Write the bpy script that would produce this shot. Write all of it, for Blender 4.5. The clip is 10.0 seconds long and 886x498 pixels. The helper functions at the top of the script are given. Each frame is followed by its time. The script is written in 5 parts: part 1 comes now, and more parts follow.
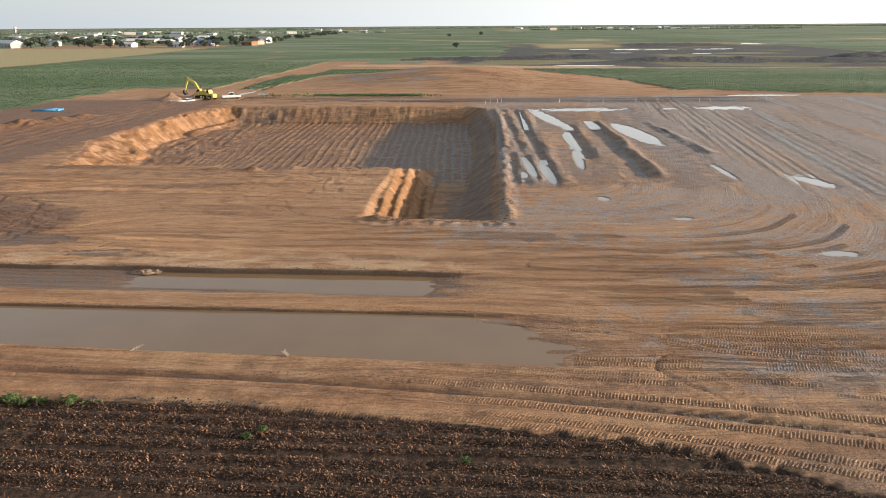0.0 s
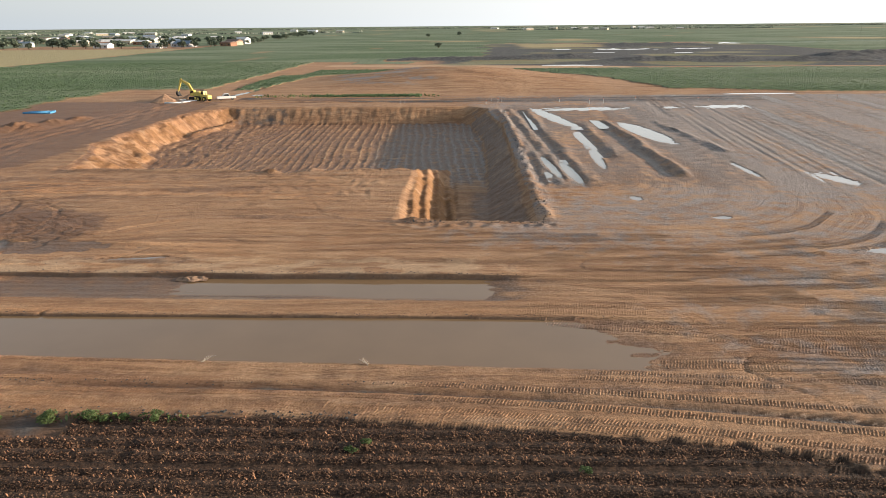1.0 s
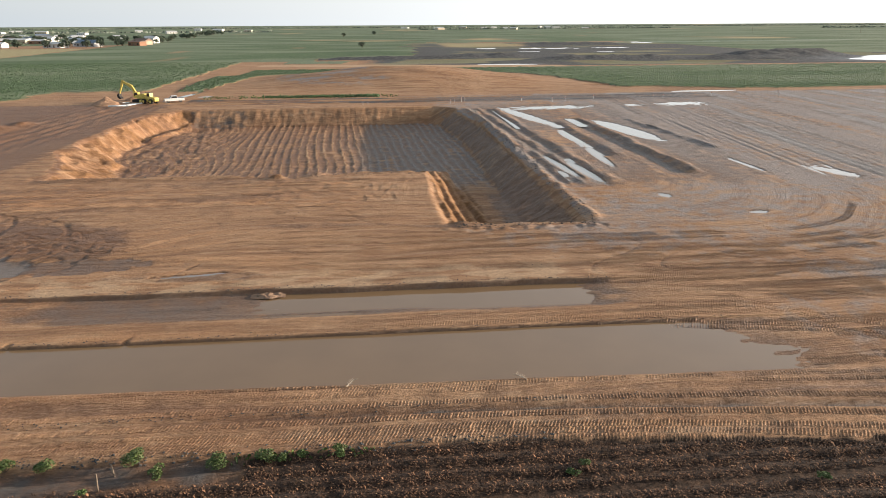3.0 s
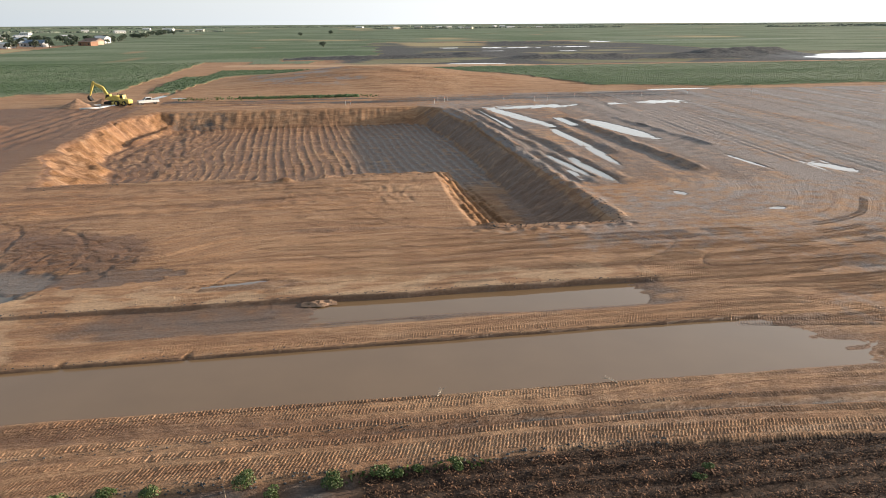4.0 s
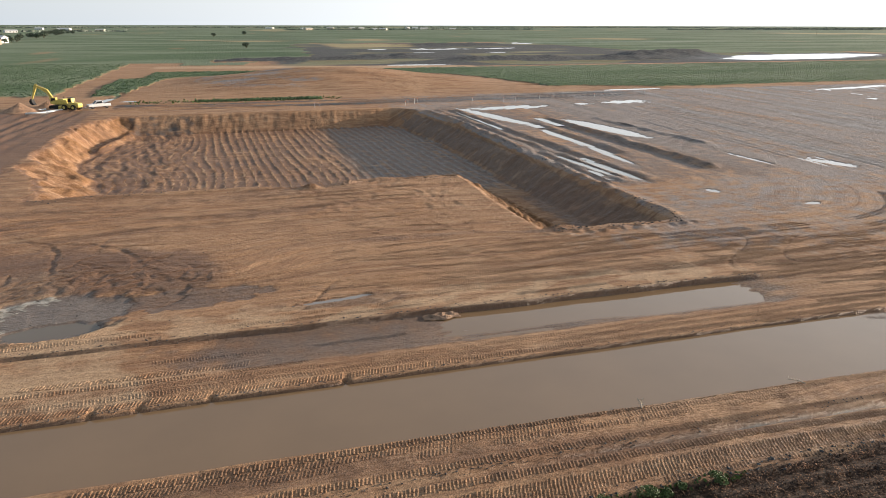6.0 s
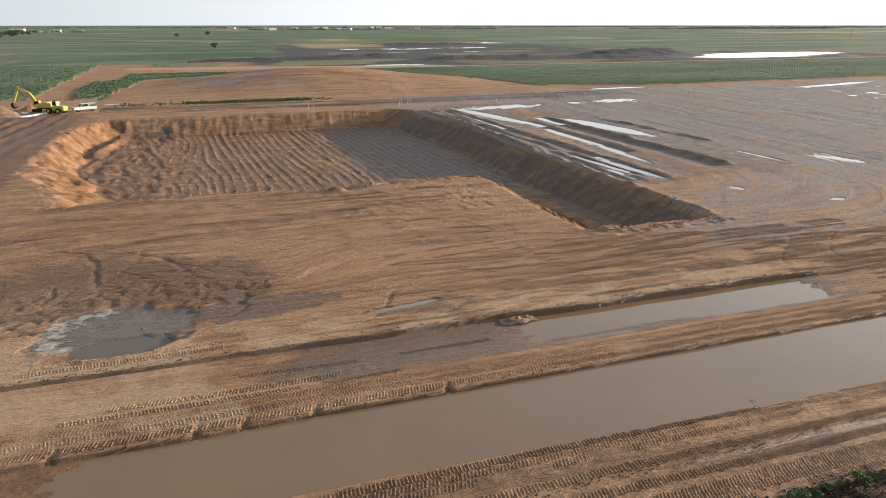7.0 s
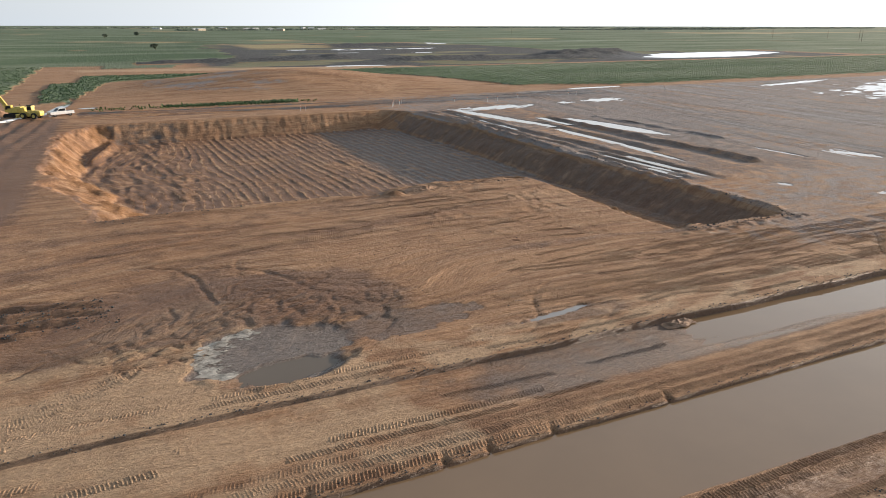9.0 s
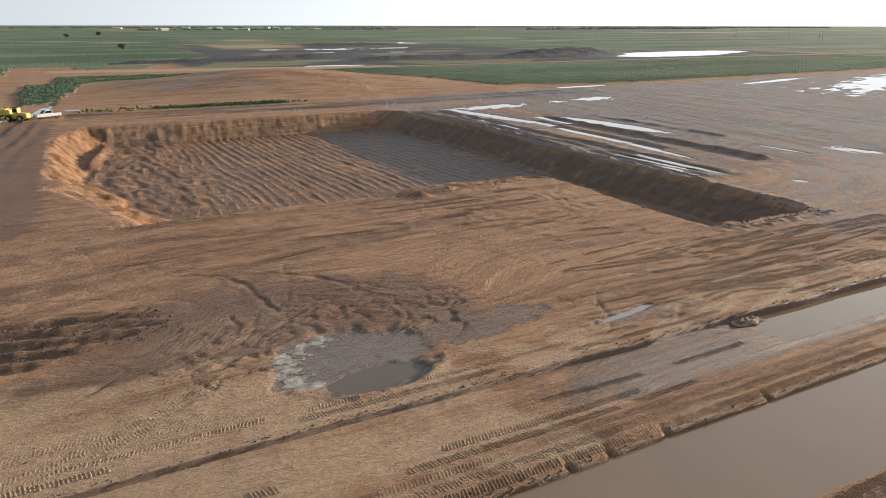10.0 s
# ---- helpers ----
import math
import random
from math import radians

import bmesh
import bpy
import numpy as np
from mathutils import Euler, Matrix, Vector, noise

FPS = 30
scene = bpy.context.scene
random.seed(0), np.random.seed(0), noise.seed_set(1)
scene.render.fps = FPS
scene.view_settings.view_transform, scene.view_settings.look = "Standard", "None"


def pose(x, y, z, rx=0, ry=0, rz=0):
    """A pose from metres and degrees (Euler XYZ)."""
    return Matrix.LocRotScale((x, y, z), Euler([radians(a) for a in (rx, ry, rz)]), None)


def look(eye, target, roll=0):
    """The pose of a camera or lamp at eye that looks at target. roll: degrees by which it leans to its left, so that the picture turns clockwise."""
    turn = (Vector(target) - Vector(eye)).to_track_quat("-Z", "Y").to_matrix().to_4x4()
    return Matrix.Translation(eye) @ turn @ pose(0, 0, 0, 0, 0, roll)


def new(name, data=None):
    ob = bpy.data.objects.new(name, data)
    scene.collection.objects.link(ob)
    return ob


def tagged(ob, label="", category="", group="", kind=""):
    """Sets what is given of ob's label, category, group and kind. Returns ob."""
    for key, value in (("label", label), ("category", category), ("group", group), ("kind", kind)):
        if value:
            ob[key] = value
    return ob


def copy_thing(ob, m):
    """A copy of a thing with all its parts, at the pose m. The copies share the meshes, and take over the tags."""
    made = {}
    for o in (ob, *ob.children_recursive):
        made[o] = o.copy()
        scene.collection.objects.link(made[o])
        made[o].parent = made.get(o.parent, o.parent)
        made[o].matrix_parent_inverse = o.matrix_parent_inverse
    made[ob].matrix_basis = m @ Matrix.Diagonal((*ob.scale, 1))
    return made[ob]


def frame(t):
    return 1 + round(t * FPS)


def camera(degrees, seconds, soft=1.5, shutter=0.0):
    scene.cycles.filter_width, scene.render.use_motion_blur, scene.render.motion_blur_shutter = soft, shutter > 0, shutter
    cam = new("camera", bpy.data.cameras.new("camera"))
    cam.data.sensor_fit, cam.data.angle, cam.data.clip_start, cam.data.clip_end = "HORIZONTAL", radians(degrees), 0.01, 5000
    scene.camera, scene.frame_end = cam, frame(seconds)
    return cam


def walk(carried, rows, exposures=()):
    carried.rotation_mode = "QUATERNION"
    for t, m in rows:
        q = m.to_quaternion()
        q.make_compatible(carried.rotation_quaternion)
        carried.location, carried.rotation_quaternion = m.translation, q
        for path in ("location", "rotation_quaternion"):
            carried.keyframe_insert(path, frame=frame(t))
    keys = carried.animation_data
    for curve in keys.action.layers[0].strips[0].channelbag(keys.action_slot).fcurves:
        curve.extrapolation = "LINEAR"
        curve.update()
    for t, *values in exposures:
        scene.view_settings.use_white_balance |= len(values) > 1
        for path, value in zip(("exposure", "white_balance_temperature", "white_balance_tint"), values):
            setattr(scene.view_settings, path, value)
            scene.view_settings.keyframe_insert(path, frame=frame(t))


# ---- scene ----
cam = camera(65.6, 10.0, soft=0.8)
PATH = [
    (0, (-1.469, 2.441, 17.506), (-1.606, 4.336, 16.883), -0.4),
    (0.5, (-4.317, 2.76, 17.446), (-4.428, 4.657, 16.823), -0.5),
    (1, (-7.224, 3.124, 17.411), (-7.295, 5.023, 16.788), -0.5),
    (1.5, (-10.195, 3.534, 17.394), (-10.205, 5.434, 16.769), -0.5),
    (2, (-13.322, 4.0, 17.375), (-13.269, 5.899, 16.75), -0.4),
    (2.5, (-16.447, 4.627, 17.373), (-16.332, 6.523, 16.748), -0.3),
    (4, (-25.912, 7.009, 17.376), (-25.613, 8.884, 16.748), -0.3),
    (4.5, (-29.079, 8.039, 17.363), (-28.719, 9.904, 16.735), -0.2),
    (5, (-32.223, 9.175, 17.277), (-31.802, 11.027, 16.65), -0.1),
    (5.5, (-35.364, 10.393, 17.213), (-34.882, 12.23, 16.588), 0.1),
    (7, (-44.66, 14.463, 17.193), (-44.03, 16.255, 16.568), 0.0),
    (7.5, (-47.701, 16.061, 17.167), (-47.028, 17.838, 16.542), 0.1),
    (8, (-50.731, 17.695, 17.142), (-50.014, 19.454, 16.518), 0.2),
    (8.5, (-53.663, 19.346, 17.095), (-52.903, 21.088, 16.472), 0.2),
    (9, (-56.478, 21.045, 17.024), (-55.675, 22.767, 16.401), 0.1),
    (9.5, (-59.105, 22.698, 16.97), (-58.261, 24.4, 16.348), 0.1),
    (10, (-61.712, 24.302, 16.99), (-60.826, 25.983, 16.366), 0.1),
]
walk(cam, [(t, look(eye, target, roll)) for t, eye, target, roll in PATH],
     exposures=[(0.0, 0.74, 6500, 10), (2.5, 0.73, 6450, 10), (5.5, 0.64, 6300, 10), (8.0, 0.53, 6200, 10), (10.0, 0.43, 6150, 10)])

# ---- world, sun ----
SUN_EL, SUN_AZ = 9.5, 86.0          # degrees; azimuth clockwise from +y
world = bpy.data.worlds.new("evening_sky")
scene.world = world
world.use_nodes = True
wn = world.node_tree
sky = wn.nodes.new("ShaderNodeTexSky")
sky.sky_type = "NISHITA"
sky.sun_disc = False
sky.sun_elevation = radians(SUN_EL)
sky.sun_rotation = radians(SUN_AZ)
sky.air_density, sky.dust_density, sky.ozone_density = 1.0, 1.6, 0.8
veil = wn.nodes.new("ShaderNodeMix")      # thin bright cloud veil over the clear sky
veil.data_type = "RGBA"
coord = wn.nodes.new("ShaderNodeTexCoord")
height = wn.nodes.new("ShaderNodeSeparateXYZ")
fade = wn.nodes.new("ShaderNodeMapRange")
for k, v in enumerate((0.0, 0.42, 0.74, 0.14)):
    fade.inputs[k + 1].default_value = v
wn.links.new(coord.outputs["Generated"], height.inputs[0])
wn.links.new(height.outputs[2], fade.inputs[0])
aim = wn.nodes.new("ShaderNodeVectorMath")     # the haze brightens towards the sun's side
aim.operation = "DOT_PRODUCT"
aim.inputs[1].default_value = (math.sin(radians(SUN_AZ)), math.cos(radians(SUN_AZ)), 0)
wn.links.new(coord.outputs["Generated"], aim.inputs[0])
side = wn.nodes.new("ShaderNodeMapRange")
side.inputs[1].default_value, side.inputs[2].default_value = -0.7, 0.95
wn.links.new(aim.outputs["Value"], side.inputs[0])
glow = wn.nodes.new("ShaderNodeMath")
glow.operation = "POWER"
wn.links.new(side.outputs[0], glow.inputs[0])
glow.inputs[1].default_value = 3.0
cover = wn.nodes.new("ShaderNodeMath")
cover.operation = "MULTIPLY_ADD"
cover.use_clamp = True
wn.links.new(glow.outputs[0], cover.inputs[0])
cover.inputs[1].default_value = 0.6
wn.links.new(fade.outputs[0], cover.inputs[2])
wn.links.new(cover.outputs[0], veil.inputs[0])
haze = wn.nodes.new("ShaderNodeMix")
haze.data_type = "RGBA"
haze.inputs[6].default_value = (3.9, 4.5, 5.1, 1)
haze.inputs[7].default_value = (10.0, 10.0, 9.8, 1)
wn.links.new(side.outputs[0], haze.inputs[0])
wn.links.new(haze.outputs[2], veil.inputs[7])
wn.links.new(sky.outputs[0], veil.inputs[6])
wn.links.new(veil.outputs[2], wn.nodes["Background"].inputs[0])
wn.nodes["Background"].inputs[1].default_value = 0.098
sun_data = bpy.data.lights.new("sun", "SUN")
sun_data.energy, sun_data.angle, sun_data.color = 5.0, radians(0.6), (1.0, 0.81, 0.62)
sun = new("sun", sun_data)
sd = Vector((math.sin(radians(SUN_AZ)) * math.cos(radians(SUN_EL)), math.cos(radians(SUN_AZ)) * math.cos(radians(SUN_EL)), math.sin(radians(SUN_EL))))
sun.matrix_world = look(tuple(sd * 300), (0, 0, 0))


# ---- small tools ----
def ss(a, b, v):
    """Smooth step from 0 at a to 1 at b."""
    t = np.clip((v - a) / (b - a), 0, 1)
    return t * t * (3 - 2 * t)


GRAD = np.array([(math.cos(a), math.sin(a)) for a in np.arange(16) * math.pi / 8 + 0.2])


def lattice(ix, iy, seed):
    h = (ix * 374761393 + iy * 668265263 + seed * 974711) & 0x7FFFFFFF
    h = ((h ^ (h >> 13)) * 1274126177) & 0x7FFFFFFF
    return (h >> 9) & 15


def vn(x, y, seed=0):
    """Gradient noise, about -1 to 1, cells of one unit."""
    fx, fy = np.floor(x), np.floor(y)
    u, v = x - fx, y - fy
    ix, iy = fx.astype(np.int64), fy.astype(np.int64)
    corner = []
    for a, b in ((0, 0), (1, 0), (0, 1), (1, 1)):
        g = lattice(ix + a, iy + b, seed)
        corner.append(GRAD[g, 0] * (u - a) + GRAD[g, 1] * (v - b))
    u, v = u * u * u * (u * (u * 6 - 15) + 10), v * v * v * (v * (v * 6 - 15) + 10)
    a, b, c, d = corner
    return 1.6 * ((a * (1 - u) + b * u) * (1 - v) + (c * (1 - u) + d * u) * v)


def fbm(x, y, seed=0, n=4):
    out, k = 0.0, 1.0
    for i in range(n):
        out = out + vn(x * 2 ** i + i * 7.37 + 0.31, y * 2 ** i - i * 3.17 + 0.17, seed + i) * k
        k *= 0.5
    return out / 1.6


def box(x, y, x0, x1, y0, y1, e):
    return ss(x0 - e, x0 + e, x) * (1 - ss(x1 - e, x1 + e, x)) * ss(y0 - e, y0 + e, y) * (1 - ss(y1 - e, y1 + e, y))


def line_off(x, y, p, q):
    """Distance across and share along the line p-q."""
    dx, dy = q[0] - p[0], q[1] - p[1]
    k = math.hypot(dx, dy)
    return ((x - p[0]) * dy - (y - p[1]) * dx) / k, ((x - p[0]) * dx + (y - p[1]) * dy) / k / k


def lmix(a, b, t):
    return a + (b - a) * t


# puddles: centre, half sizes, turn in degrees, raggedness
PUDDLES = [
    (22.2, 119.0, 1.9, 11.0, 7, 0.2), (16.8, 129.0, 0.7, 4.2, 4, 0.3), (9.0, 139.0, 1.5, 12.5, 10, 0.45),
    (10.6, 111.0, 0.5, 6.5, 2, 0.35), (10.2, 95.5, 0.55, 6.0, -2, 0.35), (5.4, 86.5, 0.6, 6.0, 4, 0.5), (3.4, 90.0, 0.5, 6.5, 4, 0.5),
    (17.5, 152.0, 8.5, 2.6, 5, 0.6), (47.5, 155.5, 5.6, 2.3, 8, 0.6), (36.5, 154.0, 2.2, 1.5, 10, 0.6),
    (66.0, 183.2, 8.6, 1.6, 3, 0.3), (47.0, 201.2, 5.6, 1.0, 0, 0.3), (158.0, 153.0, 36.0, 7.5, 20, 0.8), (134.0, 172.0, 18.0, 1.6, 12, 0.6),
    (35.5, 82.6, 1.0, 3.0, 18, 0.5), (27.0, 88.2, 0.35, 4.5, 2, 0.5), (26.1, 56.1, 1.4, 0.6, 0, 0.5), (10.3, 73.4, 0.5, 0.8, 10, 0.5),
    (16.6, 66.0, 0.8, 0.5, 0, 0.5), (-62.3, 185.4, 1.6, 1.1, 0, 0.4), (-67.8, 188.0, 0.9, 11.0, -9, 0.3), (27.4, 121.0, 0.2, 2.0, 3, 0.3),
    (-33.4, 53.6, 2.2, 0.30, 8, 0.5), (-50.3, 53.3, 2.6, 1.15, 6, 0.35),
    (38.0, 310.0, 13.0, 2.5, -4, 0.4), (100.0, 497.0, 16.0, 10.0, 0, 0.7), (145.0, 499.0, 13.0, 5.0, 0, 0.7), (58.0, 497.0, 6.0, 5.0, 0, 0.6),
    (262.0, 338.0, 62.0, 20.0, 14, 0.35), (430.0, 372.0, 12.0, 4.0, 0, 0.4), (120.0, 430.0, 5.0, 3.0, 0, 0.6), (75.0, 440.0, 6.0, 2.0, 0, 0.5),
    (250.0, 620.0, 40.0, 14.0, 0, 0.7), (360.0, 640.0, 60.0, 12.0, 0, 0.7),
]


def FIELD_EDGE(x):
    """Where the stubble ends and the graded bed begins."""
    return 30.75 - 0.09 * np.clip(x + 14, 0, 60) - 0.020 * np.clip(x - 2, 0, 40) ** 2


def puddle_r(x, y, p):
    cx, cy, rx, ry, turn, rag = p
    c, s = math.cos(radians(turn)), math.sin(radians(turn))
    u, v = ((x - cx) * c + (y - cy) * s) / rx, (-(x - cx) * s + (y - cy) * c) / ry
    f = 1.2 / max(0.6, min(rx, ry))
    return np.sqrt(u * u + v * v) + (rag * 0.6 if rag < 0.55 else rag * 1.15) * (vn(x * f, y * f * 1.6, 60) + 0.6 * vn(x * f * 2.3, y * f * 3, 61))


RIDGES = [((-1.0, 152.0), (3.2, 79.5), 0.75), ((1.9, 152.0), (5.0, 79.0), 0.6), ((5.0, 151.0), (7.2, 78.5), 0.55),
          ((18.2, 134.0), (18.9, 84.0), 0.8), ((13.6, 130.0), (13.4, 96.0), 0.35), ((26.8, 131.0), (29.3, 100.0), 0.6)]


def flow(x, y):
    """Coordinates along and across the machines' ways: past the pit's cut end, then round its corner, and round the wash fan."""
    r = (np.clip(x + 1, 0, 400) ** 4 + np.clip(90 - y, 0, 400) ** 4) ** 0.25
    across = np.where((x > -1) & (y < 163), 90 - r + 0.1 * np.clip(y - 90, 0, 400), y)
    fr = np.hypot(x + 51.0, (y - 57.5) * 1.05)
    near_fan = np.exp(-(fr / 13.5) ** 4) * ss(57, 61, y)
    across = lmix(across, 57.5 + fr, near_fan)
    across = across + 0.22 * np.clip(-50 - x, 0, 30) * ss(58, 63, y) * (1 - ss(74, 84, y)) * (1 - near_fan)
    across = across + 0.9 * vn(x * 0.045, y * 0.06, 101) + 0.35 * vn(x * 0.13, y * 0.16, 102)
    return x - 0.6 * y * ss(-8, 16, x), across


def channel_field(x, y):
    """Distance to the nearest washed channel of the fan, and its width."""
    best = np.full_like(x, 9.0)
    g = random.Random(8)
    lines = [[(-57.5, 73.4), (-54.3, 71.8), (-52.9, 68.0), (-52.7, 64.7), (-52.0, 62.0), (-51.0, 59.5)],
             [(-54.3, 71.8), (-51.0, 71.0), (-48.4, 68.7), (-46.9, 66.0), (-45.8, 62.6), (-44.3, 60.0)]]
    for k in range(30):
        a = radians(-78 + 5.0 * k + g.uniform(-3, 3))
        r0, r1 = g.uniform(7.0, 12.5), g.uniform(4.0, 5.2)
        pts, bend = [], g.uniform(-0.35, 0.35)
        for i in range(7):
            t = i / 6
            r = lmix(r0, r1, t)
            b = a + bend * math.sin(t * 3.1) + 0.10 * math.sin(t * 11 + k) + g.uniform(-0.04, 0.04)
            pts.append((-50.6 + math.sin(b) * r * 1.05, 56.0 + math.cos(b) * r))
        lines.append(pts)
    xw, yw = x + 0.35 * vn(x * 0.8, y * 0.8, 103), y + 0.35 * vn(x * 0.8, y * 0.8, 104)
    for n, pts in enumerate(lines):
        wide = 1.0 if n < 2 else 1.6
        for (ax, ay), (bx, by) in zip(pts, pts[1:]):
            dx, dy = bx - ax, by - ay
            t = np.clip(((xw - ax) * dx + (yw - ay) * dy) / (dx * dx + dy * dy), 0, 1)
            best = np.minimum(best, np.hypot(xw - ax - t * dx, yw - ay - t * dy) * wide)
    return best


def pit_depth(x, y):
    """Share of the pit's full depth."""
    w1 = 0.7 * fbm(x * 0.35, y * 0.35, 11, 3)
    rim_l = -66.3 + 5.5 * ss(112, 93, y) + 5.0 * ss(146, 157, y)
    left = (x - rim_l + w1 * 1.6 - 1.6 * np.exp(-((y - 112) / 2.2) ** 2)) / (4.4 + 4.0 * ss(122, 106, y))
    right = (-0.6 - 2.2 * ss(125, 152, y) - x + w1 * 0.5) / 4.2
    far = (157.3 - y + 0.22 * w1 + 0.04 * vn(x * 0.45, y * 0.05, 105)) / 3.4
    corner = ((-x) + (157 - y) - 6.5 + 0.5 * w1) / 6
    near = (y - 88.0 + w1 * 1.2 + 2.2 * np.exp(-((x + 31) / 4) ** 2)) / (3.5 + 12 * ss(-34, -26, x))
    basin = np.minimum(np.minimum(np.minimum(left, right), np.minimum(far, near)), corner)
    slot = np.minimum(np.minimum((x + 14.2 + w1 * 0.8) / 4.6, right), (y - 64.6 + w1 * 0.6) / 2.6)
    slot = np.clip(slot, 0, 1) * (1 - ss(104, 112, y)) * lmix(0.72, 1.0, ss(70, 104, y))
    basin = np.clip(basin, 0, 1)
    m = np.maximum(basin, slot)
    return m, basin


def terrain(x, y):
    """Height and the masks of what the ground is made of, with some shade and haze."""
    x, y = np.asarray(x, float), np.asarray(y, float)
    zero = np.zeros_like(x)
    wob = fbm(x * 0.12, y * 0.12, 1, 3)
    fine = fbm(x * 0.9, y * 0.9, 5, 3)
    edge = FIELD_EDGE(x)
    dirt_y = ss(-0.25, 0.25, y - edge + (0.12 + 0.3 * ss(-4, 6, x)) * (vn(x * 0.8, y * 0.8, 3) + 0.6 * vn(x * 2.1, y * 2.1, 134)))
    z = 0.05 * wob + 0.016 * fine * ss(900, 100, y) + 0.008 * vn(x * 2.3, y * 2.3, 6) * ss(300, 80, y)
    # stubble field, with furrows and two wheel lanes
    field = 1 - dirt_y
    furrow = np.sin((y + 0.25 * vn(x * 0.15, y * 0.15, 8)) * 2 * np.pi / 0.95)
    lane = np.exp(-((y - 27.1 - 0.012 * (x + 20)) / 0.16) ** 2) + np.exp(-((y - 24.2 - 0.03 * (x + 10)) / 0.16) ** 2) + np.exp(-((x + 22.2 + (y - 29) * 0.25) / 0.22) ** 2) * ss(26.5, 27.2, y)
    lane = np.clip(lane, 0, 1) * field
    z = z + field * (0.02 + 0.06 * furrow * (1 - lane) + 0.06 * fbm(x * 2.2, y * 2.2, 21, 2) - 0.12 * lane)
    sandy = box(x, y, -60, -25.5, 29.0, 30.8, 0.5) * field
    z = z - 0.10 * sandy
    # graded bed
    bed = dirt_y * (1 - ss(36.15, 36.6, y + 0.05 * vn(x, y, 4) + 0.03 * (x + 20)))
    z = z + bed * (0.15 + 0.02 * np.sin((y + 0.03 * x) * 4.2 + 0.6 * vn(x * 0.1, y * 0.3, 9)))
    rut_y = 33.62 - 0.004 * (x + 32) * (x > -32) - 0.0024 * np.clip(x + 22, 0, 60) ** 2
    rut = bed * np.exp(-((y - rut_y) / 0.20) ** 2) * ss(-36, -22, x + 4 * vn(x * 0.15, zero, 7))
    z = z - 0.20 * bed * np.exp(-((y - rut_y) / 0.20) ** 2) * ss(-34, -18, x + 4 * vn(x * 0.15, zero, 7)) + 0.05 * bed * np.exp(-((y - rut_y - 0.3) / 0.14) ** 2)
    # near pond and its far bank
    pond_end = ss(-54, -41, x + 1.6 * vn(x * .16, y * 1.3, 13)) * (1 - ss(-13, 7.5, x + 1.6 * vn(x * 0.12, y * 1.1, 12) + 0.5 * vn(x * 0.4, y * 3.0, 106) + (y - 39.0) * 0.62))
    wig = 0.10 * vn(x * 0.16, zero + 2, 14) + 0.015 * vn(x * 1.2, zero, 15)
    pond_l = ss(36.3, 36.7, y + wig * 0.6 + 0.03 * (x + 20)) * (1 - ss(42.50, 42.64, y + wig + 0.25 * ss(-52, -60, x)))
    z = z - pond_l * lmix(0.06, 0.42, pond_end)
    z = z - 0.02 * pond_l * (1 - pond_end) * ss(-20, -40, x)
    berm = box(x, y + wig, -120, 8, 42.6, 45.0, 0.10)
    notch = sum(np.exp(-((x - cx - 0.3 * (y - 42.6)) / 0.07) ** 2) for cx in (-46.3, -44.2, -41.0, -52.0, -34.5)) * np.exp(-((y - 42.8) / 0.45) ** 2)
    z = z - 0.25 * notch
    z = z + berm * 0.07 * (1 - ss(-2, 8, x))
    # lower strip and its ledge
    w2 = 0.14 * vn(x * 0.16, zero + 5, 16) + 0.02 * vn(x * 1.1, zero, 17)
    strip = ss(44.9, 46.2, y) * (1 - ss(49.90, 50.04, y + w2)) * (1 - ss(-7.5, 2.0, x + 1.5 * vn(x * .3, y * 1.0, 18)))
    strip_deep = strip * ss(-48, -38, x)
    z = z + strip * 0.02 * np.sin(y * 8 + vn(x * 0.1, y, 20))
    z = z - strip * 0.08 - strip_deep * 0.12
    z = z - 0.22 * strip * ss(-31, -25, x + 1.2 * vn(x * .3, y * 1.2, 107)) * (1 - ss(-9, -0.5, x + 1.2 * vn(x * .2, y * 1.2, 108))) * ss(45.2, 47.4, y + 0.7 * vn(x * .12, y * 1.4, 19) + 0.03 * (x + 15))
    shelf = ss(49.92, 50.08, y + w2) * (1 - ss(51.5, 56, y)) * (1 - ss(-8, 0, x))
    z = z + 0.12 * shelf
    # wide graded apron: long shallow scrapes along x near, along y at the right
    apron = ss(50, 52, y) * (1 - ss(60, 95, y)) + ss(30, 31, y) * ss(-2, 4, x) * (1 - ss(50, 52, y))
    apron = np.clip(apron, 0, 1)
    fu, fv = flow(x, y)
    scr = fbm(fu * 0.045 + 3, fv * 0.8, 23, 4)
    groove = vn(fu * 0.05, fv * 2.3, 26)
    calm = 1 - 0.55 * ss(-2, 8, x) - 0.35 * ss(14, 24, x)
    z = z + apron * calm * (0.07 * scr + (0.022 * groove + 0.015 * vn(fu * 0.12, fv * 5.0, 109)) * (1 - ss(10, 22, x)))
    churn = apron * ss(0.05, 0.5, fbm(x * 0.06, y * 0.1, 110, 2))
    z = z + churn * 0.07 * (0.5 - np.abs(vn(x * 0.45 + vn(x * .2, y * .2, 24), y * 0.8, 111)))
    swing = np.abs(np.sin(7.0 * vn(x * 0.055 + 0.3, y * 0.10, 132) + 0.35 * fv))
    swing = (1 - ss(0.0, 0.16, swing)) * apron * (1 - ss(8, 20, x)) * ss(-0.35, 0.25, vn(x * 0.08, y * 0.12, 135))
    z = z - 0.065 * swing
    bank = np.exp(-((y - 62.9) / 0.75) ** 2) * box(x, y, -14.5, 1.5, 60, 66, 0.8)
